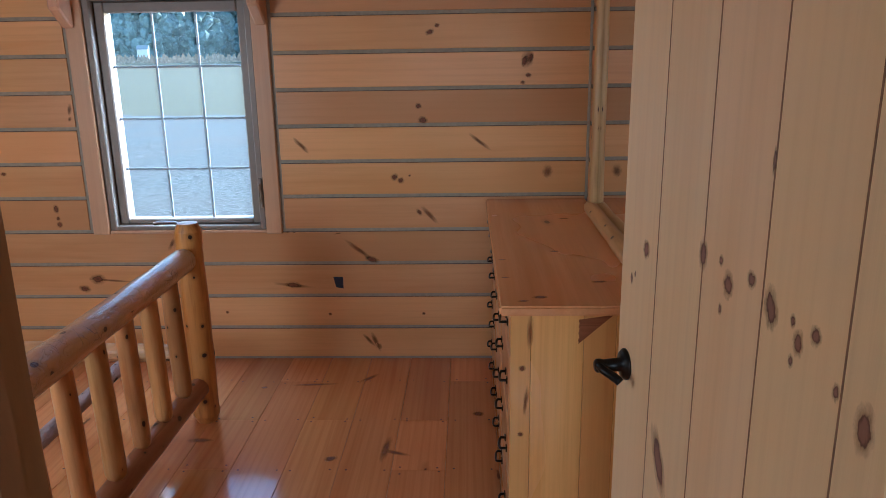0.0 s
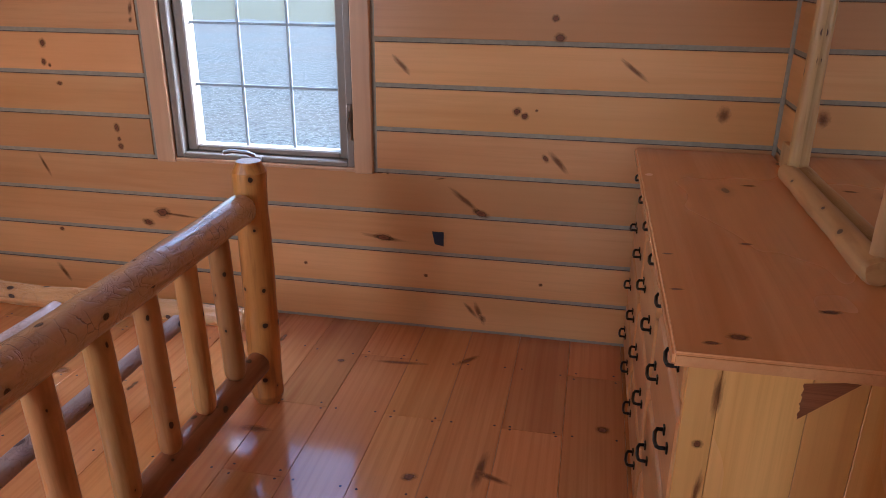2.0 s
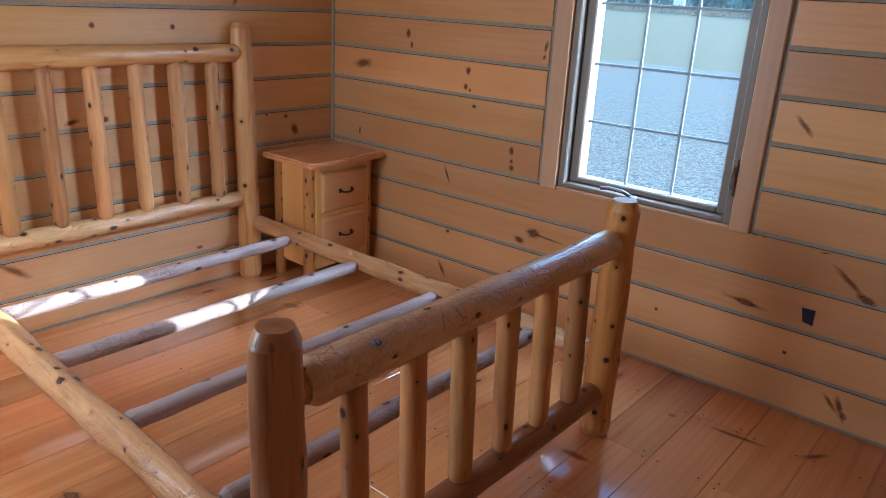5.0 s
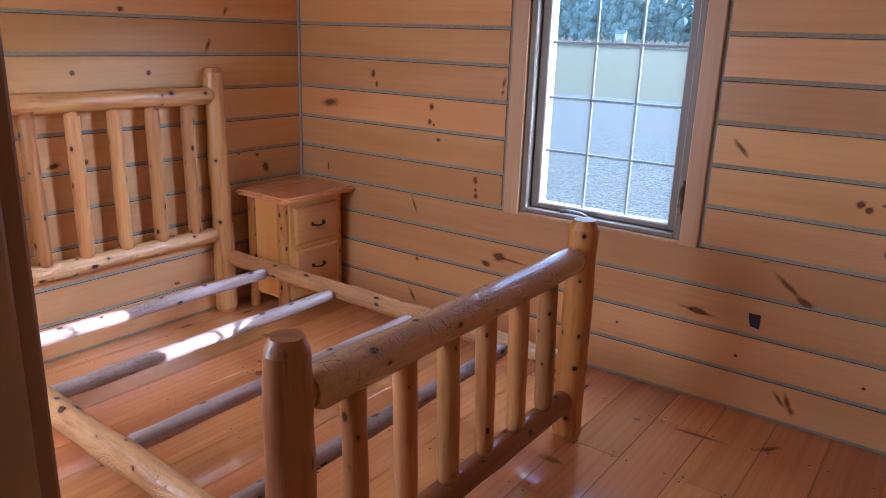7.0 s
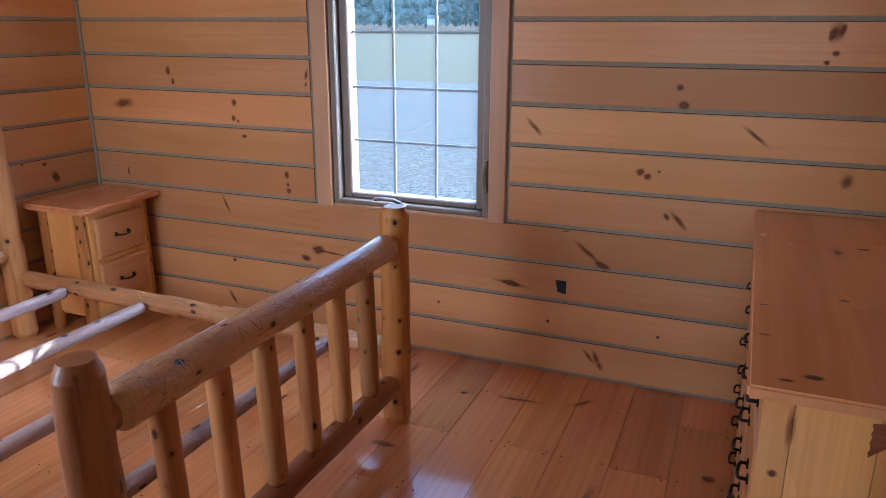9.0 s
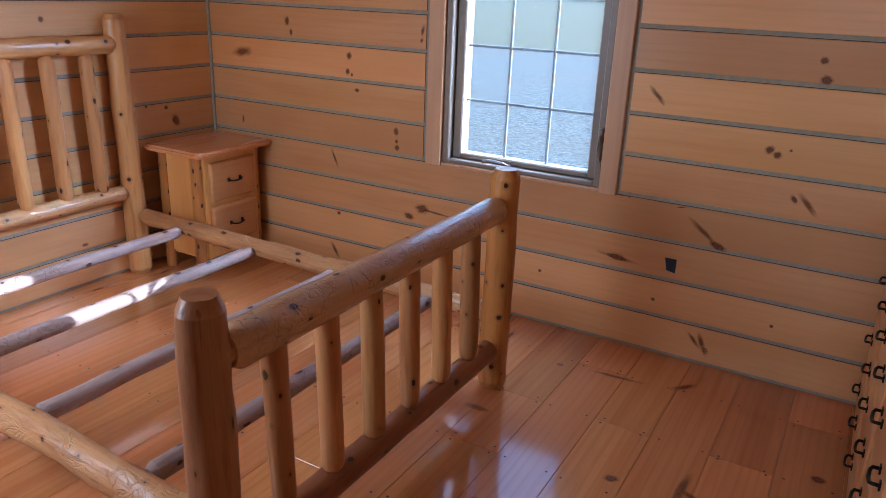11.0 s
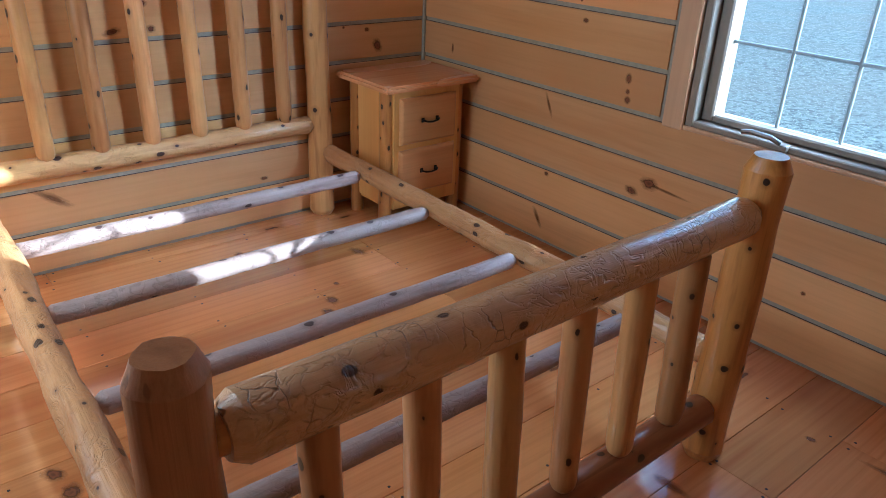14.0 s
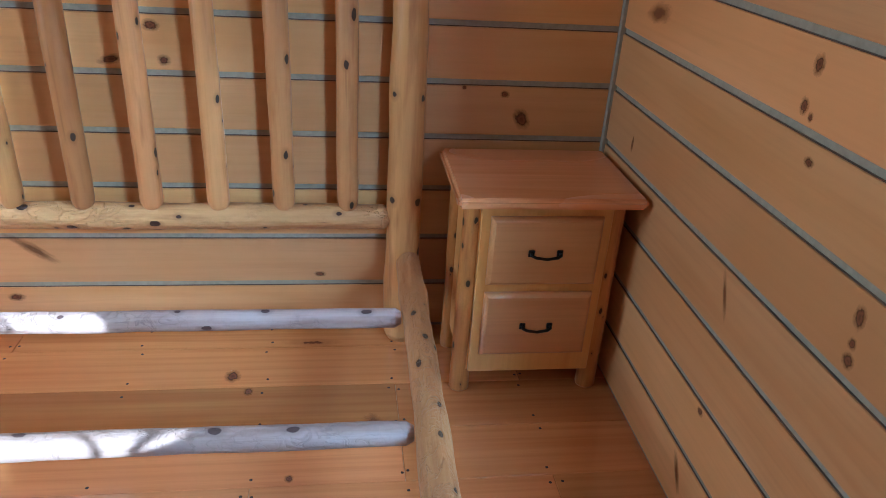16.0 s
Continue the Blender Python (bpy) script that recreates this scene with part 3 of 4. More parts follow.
# ---- window ----
window = tagged(thing("window_1", -1.39, YN, WZ0), "taupe casement window with white grille bars and pine casing", "window", kind="structure")


def wpart(name, x0, x1, y0, y1, z0, z1, mat, label="", bevel=0.004, parent=None):
    p = parent or window
    ob = part(name, boxed(x0, x1, y0, y1, z0, z1, bevel), mat, None, label)
    ob.parent = p
    ob.matrix_parent_inverse = p.matrix_world.inverted()
    return ob


# casing of pine at both sides and head, with a thin pine stool below
wpart("casing", -1.885, -1.80, YN - 0.012, YN + 0.06, WZ0 - 0.012, 1.99, TRIM_PINE)
wpart("casing", -0.985, -0.905, YN - 0.012, YN + 0.06, WZ0 - 0.012, 1.99, TRIM_PINE)
wpart("casing", -1.80, -0.985, YN - 0.012, YN + 0.06, 1.90, 1.99, TRIM_PINE)
wpart("window_sill", -1.80, -0.985, YN - 0.006, YN + 0.06, WZ0 - 0.008, WZ0 + 0.008, TRIM_PINE)
# frame
for x0, x1, z0, z1 in ((-1.798, -1.765, WZ0 + 0.008, 1.90), (-1.018, -0.987, WZ0 + 0.008, 1.90), (-1.765, -1.018, WZ0 + 0.008, WZ0 + 0.03), (-1.765, -1.018, 1.84, 1.90)):
    wpart("window_frame", x0, x1, YN + 0.004, YN + 0.15, z0, z1, SASH)
# sash, standing a little deeper
for x0, x1, z0, z1 in ((-1.763, -1.716, WZ0 + 0.032, 1.838), (-1.064, -1.020, WZ0 + 0.032, 1.838), (-1.716, -1.064, WZ0 + 0.032, 0.764), (-1.716, -1.064, 1.786, 1.838)):
    wpart("sash", x0, x1, YN + 0.045, YN + 0.10, z0, z1, SASH, bevel=0.006)
pane = wpart("pane", -1.72, -1.06, YN + 0.078, YN + 0.082, 0.76, 1.79, GLASS, bevel=0)
pane.visible_shadow = False
for i in (1, 2):
    x = -1.716 + 0.652 * i / 3
    wpart("grille_bar", x - 0.006, x + 0.006, YN + 0.084, YN + 0.094, 0.764, 1.786, GRILLE, bevel=0.002)
for i in (1, 2, 3):
    z = 0.764 + 1.022 * i / 4
    wpart("grille_bar", -1.716, -1.064, YN + 0.085, YN + 0.095, z - 0.006, z + 0.006, GRILLE, bevel=0.002)


# white outer lining of the window, beyond the glass
for x0, x1, z0, z1 in ((-1.764, -1.718, 0.737, 1.838), (-1.062, -1.020, 0.737, 1.838), (-1.718, -1.062, 0.737, 0.762), (-1.718, -1.062, 1.788, 1.838)):
    wpart("outer_lining", x0, x1, YN + 0.101, YN + 0.124, z0, z1, WHITE_VINYL, bevel=0.003)


def swept(points, r, sides=8):
    """A round bar through the points."""
    bm = bmesh.new()
    prev = None
    pts = [Vector(p) for p in points]
    for i, p in enumerate(pts):
        d = (pts[min(i + 1, len(pts) - 1)] - pts[max(i - 1, 0)]).normalized()
        q = d.to_track_quat("Z", "Y").to_matrix()
        ring = [bm.verts.new(p + q @ Vector((r * math.cos(2 * math.pi * j / sides), r * math.sin(2 * math.pi * j / sides), 0))) for j in range(sides)]
        if prev:
            for j in range(sides):
                bm.faces.new((prev[j], prev[(j + 1) % sides], ring[(j + 1) % sides], ring[j]))
        else:
            bm.faces.new(ring[::-1])
        prev = ring
    bm.faces.new(prev)
    return bm


def attach(ob, parent):
    ob.parent = parent
    ob.matrix_parent_inverse = parent.matrix_world.inverted()
    return ob


# crank at the foot of the sash, latch on the right jamb
crank = attach(part("crank", boxed(-1.50, -1.40, YN - 0.012, YN + 0.03, WZ0 + 0.01, WZ0 + 0.035, 0.008, 2), SASH, None, "taupe crank housing"), window)
attach(part("crank_handle", swept([(-1.42, YN - 0.02, WZ0 + 0.04), (-1.45, YN - 0.03, WZ0 + 0.055), (-1.52, YN - 0.03, WZ0 + 0.058), (-1.555, YN - 0.03, WZ0 + 0.05)], 0.0095), CHROME, None, "folded silver crank handle"), crank)
latch = attach(part("latch", boxed(-1.013, -0.992, YN - 0.008, YN + 0.004, 0.83, 0.98, 0.004), SASH, None, "taupe latch plate"), window)
attach(part("latch_lever", swept([(-1.003, YN - 0.01, 0.95), (-1.003, YN - 0.022, 0.92), (-1.003, YN - 0.022, 0.86)], 0.006), SASH), latch)

# brackets above the window
for x in (-1.865, -0.935):
    bm = boxed(x - 0.028, x + 0.028, YN - 0.13, YN - 0.012, 1.80, 2.0, 0.008)
    br = part("shelf_bracket", bm, TRIM_PINE)
    for v in br.data.vertices:
        if v.co.z < 1.82:
            v.co.z -= 0.09 * (v.co.y - (YN - 0.13)) / 0.118
    tagged(br, "pale pine bracket fixed to the window casing", "bracket", group="brackets above the window")

# ---- floor ----
floor = tagged(part("floor", boxed(XW - 0.1, XE + 0.1, YS - 0.12, YN + 0.1, -0.12, -0.006), PLAIN_WALL), "glossy varnished pine board floor with dark nail heads", "floor", kind="structure")
# ---- outside ----
ground = bmesh.new()
bmesh.ops.create_grid(ground, x_segments=60, y_segments=60, size=900)
for v in ground.verts:
    v.co.z = -0.55
ground = tagged(part("ground", ground, GROUND), "gravel yard running into a pale winter field", "ground", kind="structure")

# ---- far field edge: tall grass, a shed and a belt of trees ----
STRAW = plain("tall_dry_grass", (0.50, 0.36, 0.24), 0.9, spread=0.4, scale=1.5)
LEAF = plain("far_foliage", (0.20, 0.27, 0.25), 0.9, spread=0.3, scale=0.6)
BARK = plain("far_bark", (0.10, 0.085, 0.07), 0.9, spread=0.3, scale=2.0)
trnd = random.Random(21)
tall = bmesh.new()
for i in range(1600):
    x, y = trnd.uniform(-370, 120), trnd.uniform(240, 275)
    h, w = trnd.uniform(1.8, 3.4), trnd.uniform(0.9, 2.0)
    lean = trnd.uniform(-0.4, 0.4)
    a, b1, c1 = tall.verts.new((x - w, y, -0.6)), tall.verts.new((x + w, y + trnd.uniform(-0.6, 0.6), -0.6)), tall.verts.new((x + lean, y, -0.6 + h))
    d1 = tall.verts.new((x, y + w, -0.6))
    tall.faces.new((a, b1, c1)), tall.faces.new((b1, d1, c1)), tall.faces.new((d1, a, c1))
tagged(part("tall_grass", tall, STRAW), "belt of tall dry tan grass at the field edge", "grass", kind="stuff")
belt = tagged(thing("tree_belt", -120, 350, -0.6), "distant belt of dark mixed trees beyond the field", "trees", kind="stuff")
trunks = bmesh.new()
ball = bmesh.new()
bmesh.ops.create_icosphere(ball, subdivisions=1, radius=1.0)
ball_v = [v.co.copy() for v in ball.verts]
ball_f = [[v.index for v in f.verts] for f in ball.faces]
ball.free()
leaf_v, leaf_f = [], []
for i in range(120):
    x, y = -340 + 3.6 * i + trnd.uniform(-4, 4), trnd.uniform(295, 390)
    h = trnd.uniform(16, 36) if trnd.random() < 0.8 else trnd.uniform(34, 46)
    bmesh.ops.create_cone(trunks, segments=6, radius1=0.7, radius2=0.2, depth=h * 0.8, cap_ends=True, matrix=Matrix.Translation((x, y, -0.6 + h * 0.4)))
    for j in range(125):
        u = trnd.random()
        rr = (1.5 + 6.8 * math.sin(math.pi * min(1, 0.2 + u * 0.8))) * trnd.random() ** 0.5
        aa = trnd.uniform(0, 2 * math.pi)
        m = Matrix.LocRotScale((x + rr * math.cos(aa), y + rr * math.sin(aa), h * (0.03 + 0.95 * u)), Euler((trnd.uniform(0, 3), trnd.uniform(0, 3), 0)), (trnd.uniform(1.2, 3.8), trnd.uniform(1.2, 3.8), trnd.uniform(0.9, 2.6)))
        n0 = len(leaf_v)
        leaf_v += [m @ v for v in ball_v]
        leaf_f += [[n0 + q for q in f] for f in ball_f]
attach(part("trunk", trunks, BARK), belt)
crown_mesh = bpy.data.meshes.new("crown")
crown_mesh.from_pydata(leaf_v, [], leaf_f)
crown_mesh.materials.append(LEAF)
attach(new("crown", crown_mesh), belt)
shed = tagged(thing("shed", -122, 285, -0.6, 12), "small pale shed with a grey roof across the field", "shed")
part("wall", boxed(-1.9, 1.9, -2, 2, 0, 5.0), WHITE_VINYL, shed)
bm = boxed(-2.1, 2.1, -2.3, 2.3, 5.0, 5.2)
ridge = bmesh.ops.create_cube(bm, size=1.0, matrix=Matrix.LocRotScale((0, 0, 5.8), None, (4.2, 4.6, 1.4)))["verts"]
for v in ridge:
    if v.co.z > 5.9:
        v.co.y = 0.05 if v.co.y > 0 else -0.05
part("roof", bm, GRILLE, shed)

# ---- the room behind ----
for nm, dims in (("wall_hall_west", (-1.5, -1.38, -2.6, YS - 0.12, 0, CEIL)), ("wall_hall_east", (2.4, 2.52, -2.6, YS - 0.12, 0, CEIL)),
                 ("wall_hall_north", (XE + 0.17, 2.52, YS - 0.12, YS, 0, CEIL)), ("floor_hall", (-1.5, 2.52, -2.72, YS - 0.12, -0.12, 0)), ("ceiling_hall", (-1.5, 2.52, -2.72, YS - 0.12, CEIL, CEIL + 0.1))):
    tagged(part(nm, boxed(*dims), PLAIN_WALL), "plain pine surface of the room behind the doorway", nm.split("_")[0], kind="structure")
# unseen wall; its opening is added only for the hall fill lamp
hall_south = tagged(part("wall_hall_south", boxed(-1.5, -0.75, -2.72, -2.6, 0, CEIL), PLAIN_WALL), "plain pine wall with an added opening for the fill lamp", "wall", kind="structure")
for d in ((0.75, 2.52, -2.72, -2.6, 0, CEIL), (-0.75, 0.75, -2.72, -2.6, 0, 0.9), (-0.75, 0.75, -2.72, -2.6, 2.0, CEIL)):
    part("wall_backing", boxed(*d), PLAIN_WALL, hall_south)

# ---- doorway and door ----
frame_1 = tagged(thing("door_frame", 0, YS, 0), "pine door lining and casing round the bedroom doorway, darkened for shade", "door frame", kind="structure")
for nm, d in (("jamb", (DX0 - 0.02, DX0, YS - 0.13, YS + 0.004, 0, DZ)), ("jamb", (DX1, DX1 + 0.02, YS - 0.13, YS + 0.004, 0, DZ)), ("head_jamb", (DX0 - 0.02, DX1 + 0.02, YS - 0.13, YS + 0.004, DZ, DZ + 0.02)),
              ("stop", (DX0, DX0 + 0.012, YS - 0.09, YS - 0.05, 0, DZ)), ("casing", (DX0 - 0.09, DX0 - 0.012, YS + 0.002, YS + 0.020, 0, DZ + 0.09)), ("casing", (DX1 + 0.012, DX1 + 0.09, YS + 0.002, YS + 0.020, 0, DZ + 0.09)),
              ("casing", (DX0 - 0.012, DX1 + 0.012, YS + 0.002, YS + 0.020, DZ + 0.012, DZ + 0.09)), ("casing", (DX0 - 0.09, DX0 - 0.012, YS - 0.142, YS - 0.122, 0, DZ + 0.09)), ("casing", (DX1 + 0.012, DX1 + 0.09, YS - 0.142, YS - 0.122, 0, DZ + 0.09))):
    attach(part(nm, boxed(*d, 0.003), SHADED_PINE), frame_1)

SEAM = plain("dark_seam", (0.27, 0.145, 0.07), 0.7, spread=0.3)
DOOR_W, DOOR_H = 0.83, 2.03
door = tagged(thing("door_1", 0.490, 0.70, 0.012, 7.8), "open door of pale vertical pine boards with a black lever handle", "door", kind="structure")
part("door_core", boxed(0.012, 0.028, 0.002, DOOR_W - 0.002, 0.002, DOOR_H - 0.002), DOOR_PINE, door)
seams = [DOOR_W - 0.185 * i for i in range(5)] + [0.0]
door_boards = []
for y1, y0 in zip(seams, seams[1:]):
    for x0, x1 in ((-0.004, 0.0116), (0.0284, 0.044)):
        b_ = part("board", boxed(x0, x1, 0.0012, y1 - y0 - 0.0012, 0, DOOR_H, 0.0012), DOOR_PINE, door)
        b_.matrix_local = pose(0, y0, 0)
        if x0 < 0:
            door_boards.append((y0, y1, b_))
            if y0 > 0:
                part("seam_filler", boxed(-0.0043, 0.0116, y0 - 0.0012, y0 + 0.0012, 0.004, DOOR_H - 0.004), SEAM, door, "dark strip filling the seam")


def door_knot(w, z, a, c, turn):
    for y0, y1, b_ in door_boards:
        if y0 <= w < y1:
            knot(b_, pose(-0.0046, w - y0, z, 90, 0, -90), a, c, turn, DOOR_KNOT, True)


# knots of the door: place along it, height, half width, half height, turn
for row in ((0.698, 1.190, 0.013, 0.016, 0), (0.768, 1.110, 0.006, 0.010, 0), (0.750, 1.125, 0.004, 0.006, 0), (0.459, 1.245, 0.012, 0.022, 0), (0.398, 1.251, 0.006, 0.008, 0),
            (0.371, 1.221, 0.013, 0.018, 0), (0.390, 1.176, 0.005, 0.008, 0), (0.306, 1.249, 0.010, 0.011, 0), (0.251, 1.225, 0.014, 0.026, 10), (0.198, 1.227, 0.005, 0.008, 0),
            (0.182, 1.203, 0.010, 0.015, 0), (0.148, 1.226, 0.010, 0.012, 0), (0.194, 1.174, 0.005, 0.008, 0), (0.580, 0.800, 0.020, 0.060, 25), (0.099, 1.175, 0.006, 0.010, 0),
            (0.045, 1.155, 0.014, 0.026, 0), (0.277, 1.421, 0.004, 0.016, 0), (0.540, 0.700, 0.008, 0.012, 0)):
    door_knot(*row)


def turned(profile, sides=24):
    """A body turned about local z from (radius, height) pairs."""
    bm = bmesh.new()
    prev = None
    for r, h in profile:
        ring = [bm.verts.new((r * math.cos(2 * math.pi * i / sides), r * math.sin(2 * math.pi * i / sides), h)) for i in range(sides)]
        if prev:
            for i in range(sides):
                bm.faces.new((prev[i], prev[(i + 1) % sides], ring[(i + 1) % sides], ring[i]))
        else:
            bm.faces.new(ring[::-1])
        prev = ring
    bm.faces.new(prev)
    return bm


lever = part("lever_handle", turned([(0.034, 0), (0.034, 0.004), (0.028, 0.010), (0.015, 0.013), (0.013, 0.05), (0.015, 0.055), (0.015, 0.064), (0.011, 0.068)]), IRON, door, "black lever handle on a round rose", smooth=True)
lever.matrix_local = pose(-0.004, DOOR_W - 0.052, 0.915, 0, -90, 0)
grip = part("grip", swept([(0, 0.006, 0.054), (0.002, -0.012, 0.060), (0.000, -0.026, 0.056), (-0.006, -0.040, 0.044), (-0.012, -0.050, 0.034), (-0.016, -0.054, 0.030)], 0.0095, 12), IRON, lever, smooth=True)
part("strike_plate", boxed(0.008, 0.032, DOOR_W - 0.002, DOOR_W + 0.001, 0.86, 0.97), IRON, door)

# ---- bed ----
bed = tagged(thing("log_bed", -2.2, 2.25, 0), "unmade queen log bed frame of peeled pine with bare cross slats", "bed")
bed.matrix_world = Matrix.Identity(4)
FX, HX = -1.130, -3.295
YF0, YF1, YH0, YH1 = 1.510, 2.972, 1.562, 3.000
log_between("foot_post", (FX, YF0, 0), (FX, YF0, 0.91), 0.060, 0.055, 1, LOG_BROWN, bed, chamfer=0.035, tip=0.72)
log_between("foot_post", (FX, YF1, 0), (FX, YF1, 0.905), 0.059, 0.055, 2, LOG, bed, chamfer=0.035, tip=0.72)
log_between("foot_rail", (FX, YF0 + 0.062, 0.755), (FX, YF1 - 0.05, 0.762), 0.056, 0.051, 3, LOG_CRACKED, bed, chamfer=0.025, tip=0.75, rough=0.035)
log_between("tenon", (FX, YF0 + 0.03, 0.755), (FX, YF0 + 0.09, 0.755), 0.03, 0.03, 31, LOG, bed)
log_between("foot_rail", (FX, YF0 + 0.05, 0.185), (FX, YF1 - 0.045, 0.185), 0.048, 0.045, 4, DARK_LOG, bed, chamfer=0.02)
for i in range(6):
    y = 1.718 + 0.2012 * i
    log_between("spindle", (FX + 0.004, y + 0.018, 0.222), (FX, y, 0.742), 0.034 + 0.002 * ((i * 7) % 3 - 1), 0.034, 10 + i, DARK_SPINDLE if i in (0, 5) else LOG_GOLD, bed, chamfer=0.030, tip=0.6, sides=18, dome=0.034, rough=0.03)
log_between("head_post", (HX, YH0, 0), (HX, YH0, 1.345), 0.060, 0.050, 5, LOG_GOLD, bed, chamfer=0.025, tip=0.78)
log_between("head_post", (HX, YH1, 0), (HX - 0.005, YH1 - 0.01, 1.345), 0.060, 0.050, 6, LOG_GOLD, bed, chamfer=0.025, tip=0.78)
log_between("head_rail", (HX, YH0 + 0.05, 1.205), (HX, YH1 - 0.035, 1.205), 0.047, 0.044, 7, LOG_GOLD, bed, chamfer=0.02)
log_between("head_rail", (HX, YH0 + 0.05, 0.455), (HX, YH1 - 0.05, 0.455), 0.043, 0.041, 8, LOG_KNOBBY, bed, chamfer=0.02, tip=0.7)
for i in range(6):
    y = 1.826 + 0.1985 * i
    log_between("spindle", (HX + 0.003, y, 0.476), (HX + 0.001, y - 0.006, 1.18), 0.034, 0.033 + 0.002 * ((i * 5) % 3 - 1), 20 + i, DARK_SPINDLE if i == 1 else LOG_GOLD, bed, chamfer=0.035, tip=0.45, sides=18, dome=0.040, rough=0.03)
log_between("side_rail", (HX + 0.05, YH1 + 0.014, 0.320), (FX - 0.045, YF1 + 0.008, 0.320), 0.041, 0.039, 41, LOG_KNOBBY, bed, chamfer=0.02, rough=0.095)
log_between("side_rail", (HX + 0.05, YH0 + 0.015, 0.315), (FX - 0.045, YF0 - 0.008, 0.315), 0.048, 0.046, 42, LOG_KNOBBY, bed, chamfer=0.02, rough=0.095)
for i, x in enumerate((-2.918, -2.425, -1.928, -1.43)):
    t = (x - HX) / (FX - HX)
    y0 = YH0 + (YF0 - YH0) * t + 0.045
    y1 = YH1 + (YF1 - YH1) * t - 0.030
    log_between("slat", (x, y0, 0.308), (x, y1, 0.308), 0.031, 0.028, 50 + i, SLAT_WOOD, bed, "bare unfinished grey pine slat", chamfer=0.018, tip=0.65, sides=14)


# ---- nightstand ----
def pull(parent, m, wide=0.085, mat=IRON):
    """A black bail pull: two square feet and a bowed bar, standing out along local -y."""
    h = part("handle", boxed(-wide / 2 - 0.008, -wide / 2 + 0.010, -0.004, 0.0, -0.011, 0.011, 0.002), mat, parent, "black iron pull")
    h.matrix_local = m
    part("foot", boxed(wide / 2 - 0.010, wide / 2 + 0.008, -0.004, 0.0, -0.011, 0.011, 0.002), mat, h)
    w = wide / 2
    part("bar", swept([(-w, -0.003, 0), (-w, -0.016, 0), (-w * 0.75, -0.021, -0.004), (0, -0.023, -0.008), (w * 0.75, -0.021, -0.004), (w, -0.016, 0), (w, -0.003, 0)], 0.0044), mat, h, smooth=True)
    return h


def drawer_front(parent, w, h, m, label="", pulls=(0.0,), mat=None, wide=0.085):
    """A raised drawer front in the local x-z plane, facing -y, with its pulls."""
    bm = boxed(-w / 2, w / 2, -0.020, 0.002, -h / 2, h / 2)
    front = [e for e in bm.edges if all(v.co.y < -0.01 for v in e.verts)]
    bmesh.ops.bevel(bm, geom=front, offset=0.012, segments=3, affect="EDGES", profile=0.35)
    d = part("drawer", bm, mat or CAB_X, parent, label)
    d.matrix_local = m
    for px in pulls:
        pull(d, pose(px, -0.020, 0.0), wide)
    return d


night = tagged(thing("nightstand", -3.115, 3.372, 0, 90), "small pine nightstand with two drawers and log corner posts", "nightstand")
# local x along the front (world y), local -y faces the room
NW, ND = 0.44, 0.30
for sx in (-1, 1):
    for sy, nm in ((-1, "leg"), (1, "leg")):
        log_between(nm, (sx * (NW / 2 - 0.012), sy * (ND / 2 - 0.03), 0), (sx * (NW / 2 - 0.012), sy * (ND / 2 - 0.03), 0.652), 0.031, 0.029, 60 + sx * 2 + sy, LOG, night, chamfer=0.006, tip=0.9, sides=16)
part("body", boxed(-NW / 2 + 0.015, NW / 2 - 0.015, -ND / 2 + 0.005, ND / 2 - 0.02, 0.085, 0.650), CAB_PINE, night)
for sx in (-1, 1):
    x = sx * (NW / 2 - 0.012)
    part("side_panel", boxed(min(x, x + sx * 0.006), max(x, x + sx * 0.006), -ND / 2 + 0.05, ND / 2 - 0.05, 0.10, 0.648), CAB_PINE, night)
part("face_frame", boxed(-NW / 2 + 0.03, NW / 2 - 0.03, -ND / 2 - 0.010, -ND / 2 + 0.005, 0.085, 0.650, 0.002), CAB_PINE, night)
bm = boxed(-0.268, 0.268, -ND / 2 - 0.065, ND / 2 + 0.055, 0.652, 0.684)
bmesh.ops.bevel(bm, geom=[e for e in bm.edges], offset=0.011, segments=3, affect="EDGES")
part("top", bm, TOP_X, night)
drawer_front(night, 0.325, 0.215, pose(0, -ND / 2 - 0.010, 0.505))
drawer_front(night, 0.325, 0.215, pose(0, -ND / 2 - 0.010, 0.262))

# ---- dresser ----
DY0, DY1, DXF, DTOP = 2.010, 3.628, 0.134, 0.867
dresser = tagged(thing("dresser", (DXF + XE - 0.012) / 2, (DY0 + DY1) / 2, 0, -90), "long orange pine dresser with black drawer pulls under a mirror", "dresser")
DL, DD = DY1 - DY0, XE - 0.012 - DXF
# local x runs towards the doorway, local -y is the drawer side
bm = boxed(-DL / 2, DL / 2, -DD / 2, DD / 2, DTOP - 0.030, DTOP)
bmesh.ops.bevel(bm, geom=[e for e in bm.edges if all(v.co.z > 0.8 for v in e.verts)], offset=0.006, segments=3, affect="EDGES")
dresser_top = part("top", bm, TOP_X, dresser)
bx = DL / 2 - 0.022
part("body", boxed(-bx, bx - 0.02, -DD / 2 + 0.062, DD / 2 - 0.01, 0.06, DTOP - 0.030), CAB_PINE, dresser)
part("plinth", boxed(-bx, bx - 0.02, -DD / 2 + 0.085, DD / 2 - 0.01, 0.0, 0.06), CAB_PINE, dresser)
# boarded end
yy = -DD / 2 + 0.034
end_boards = []
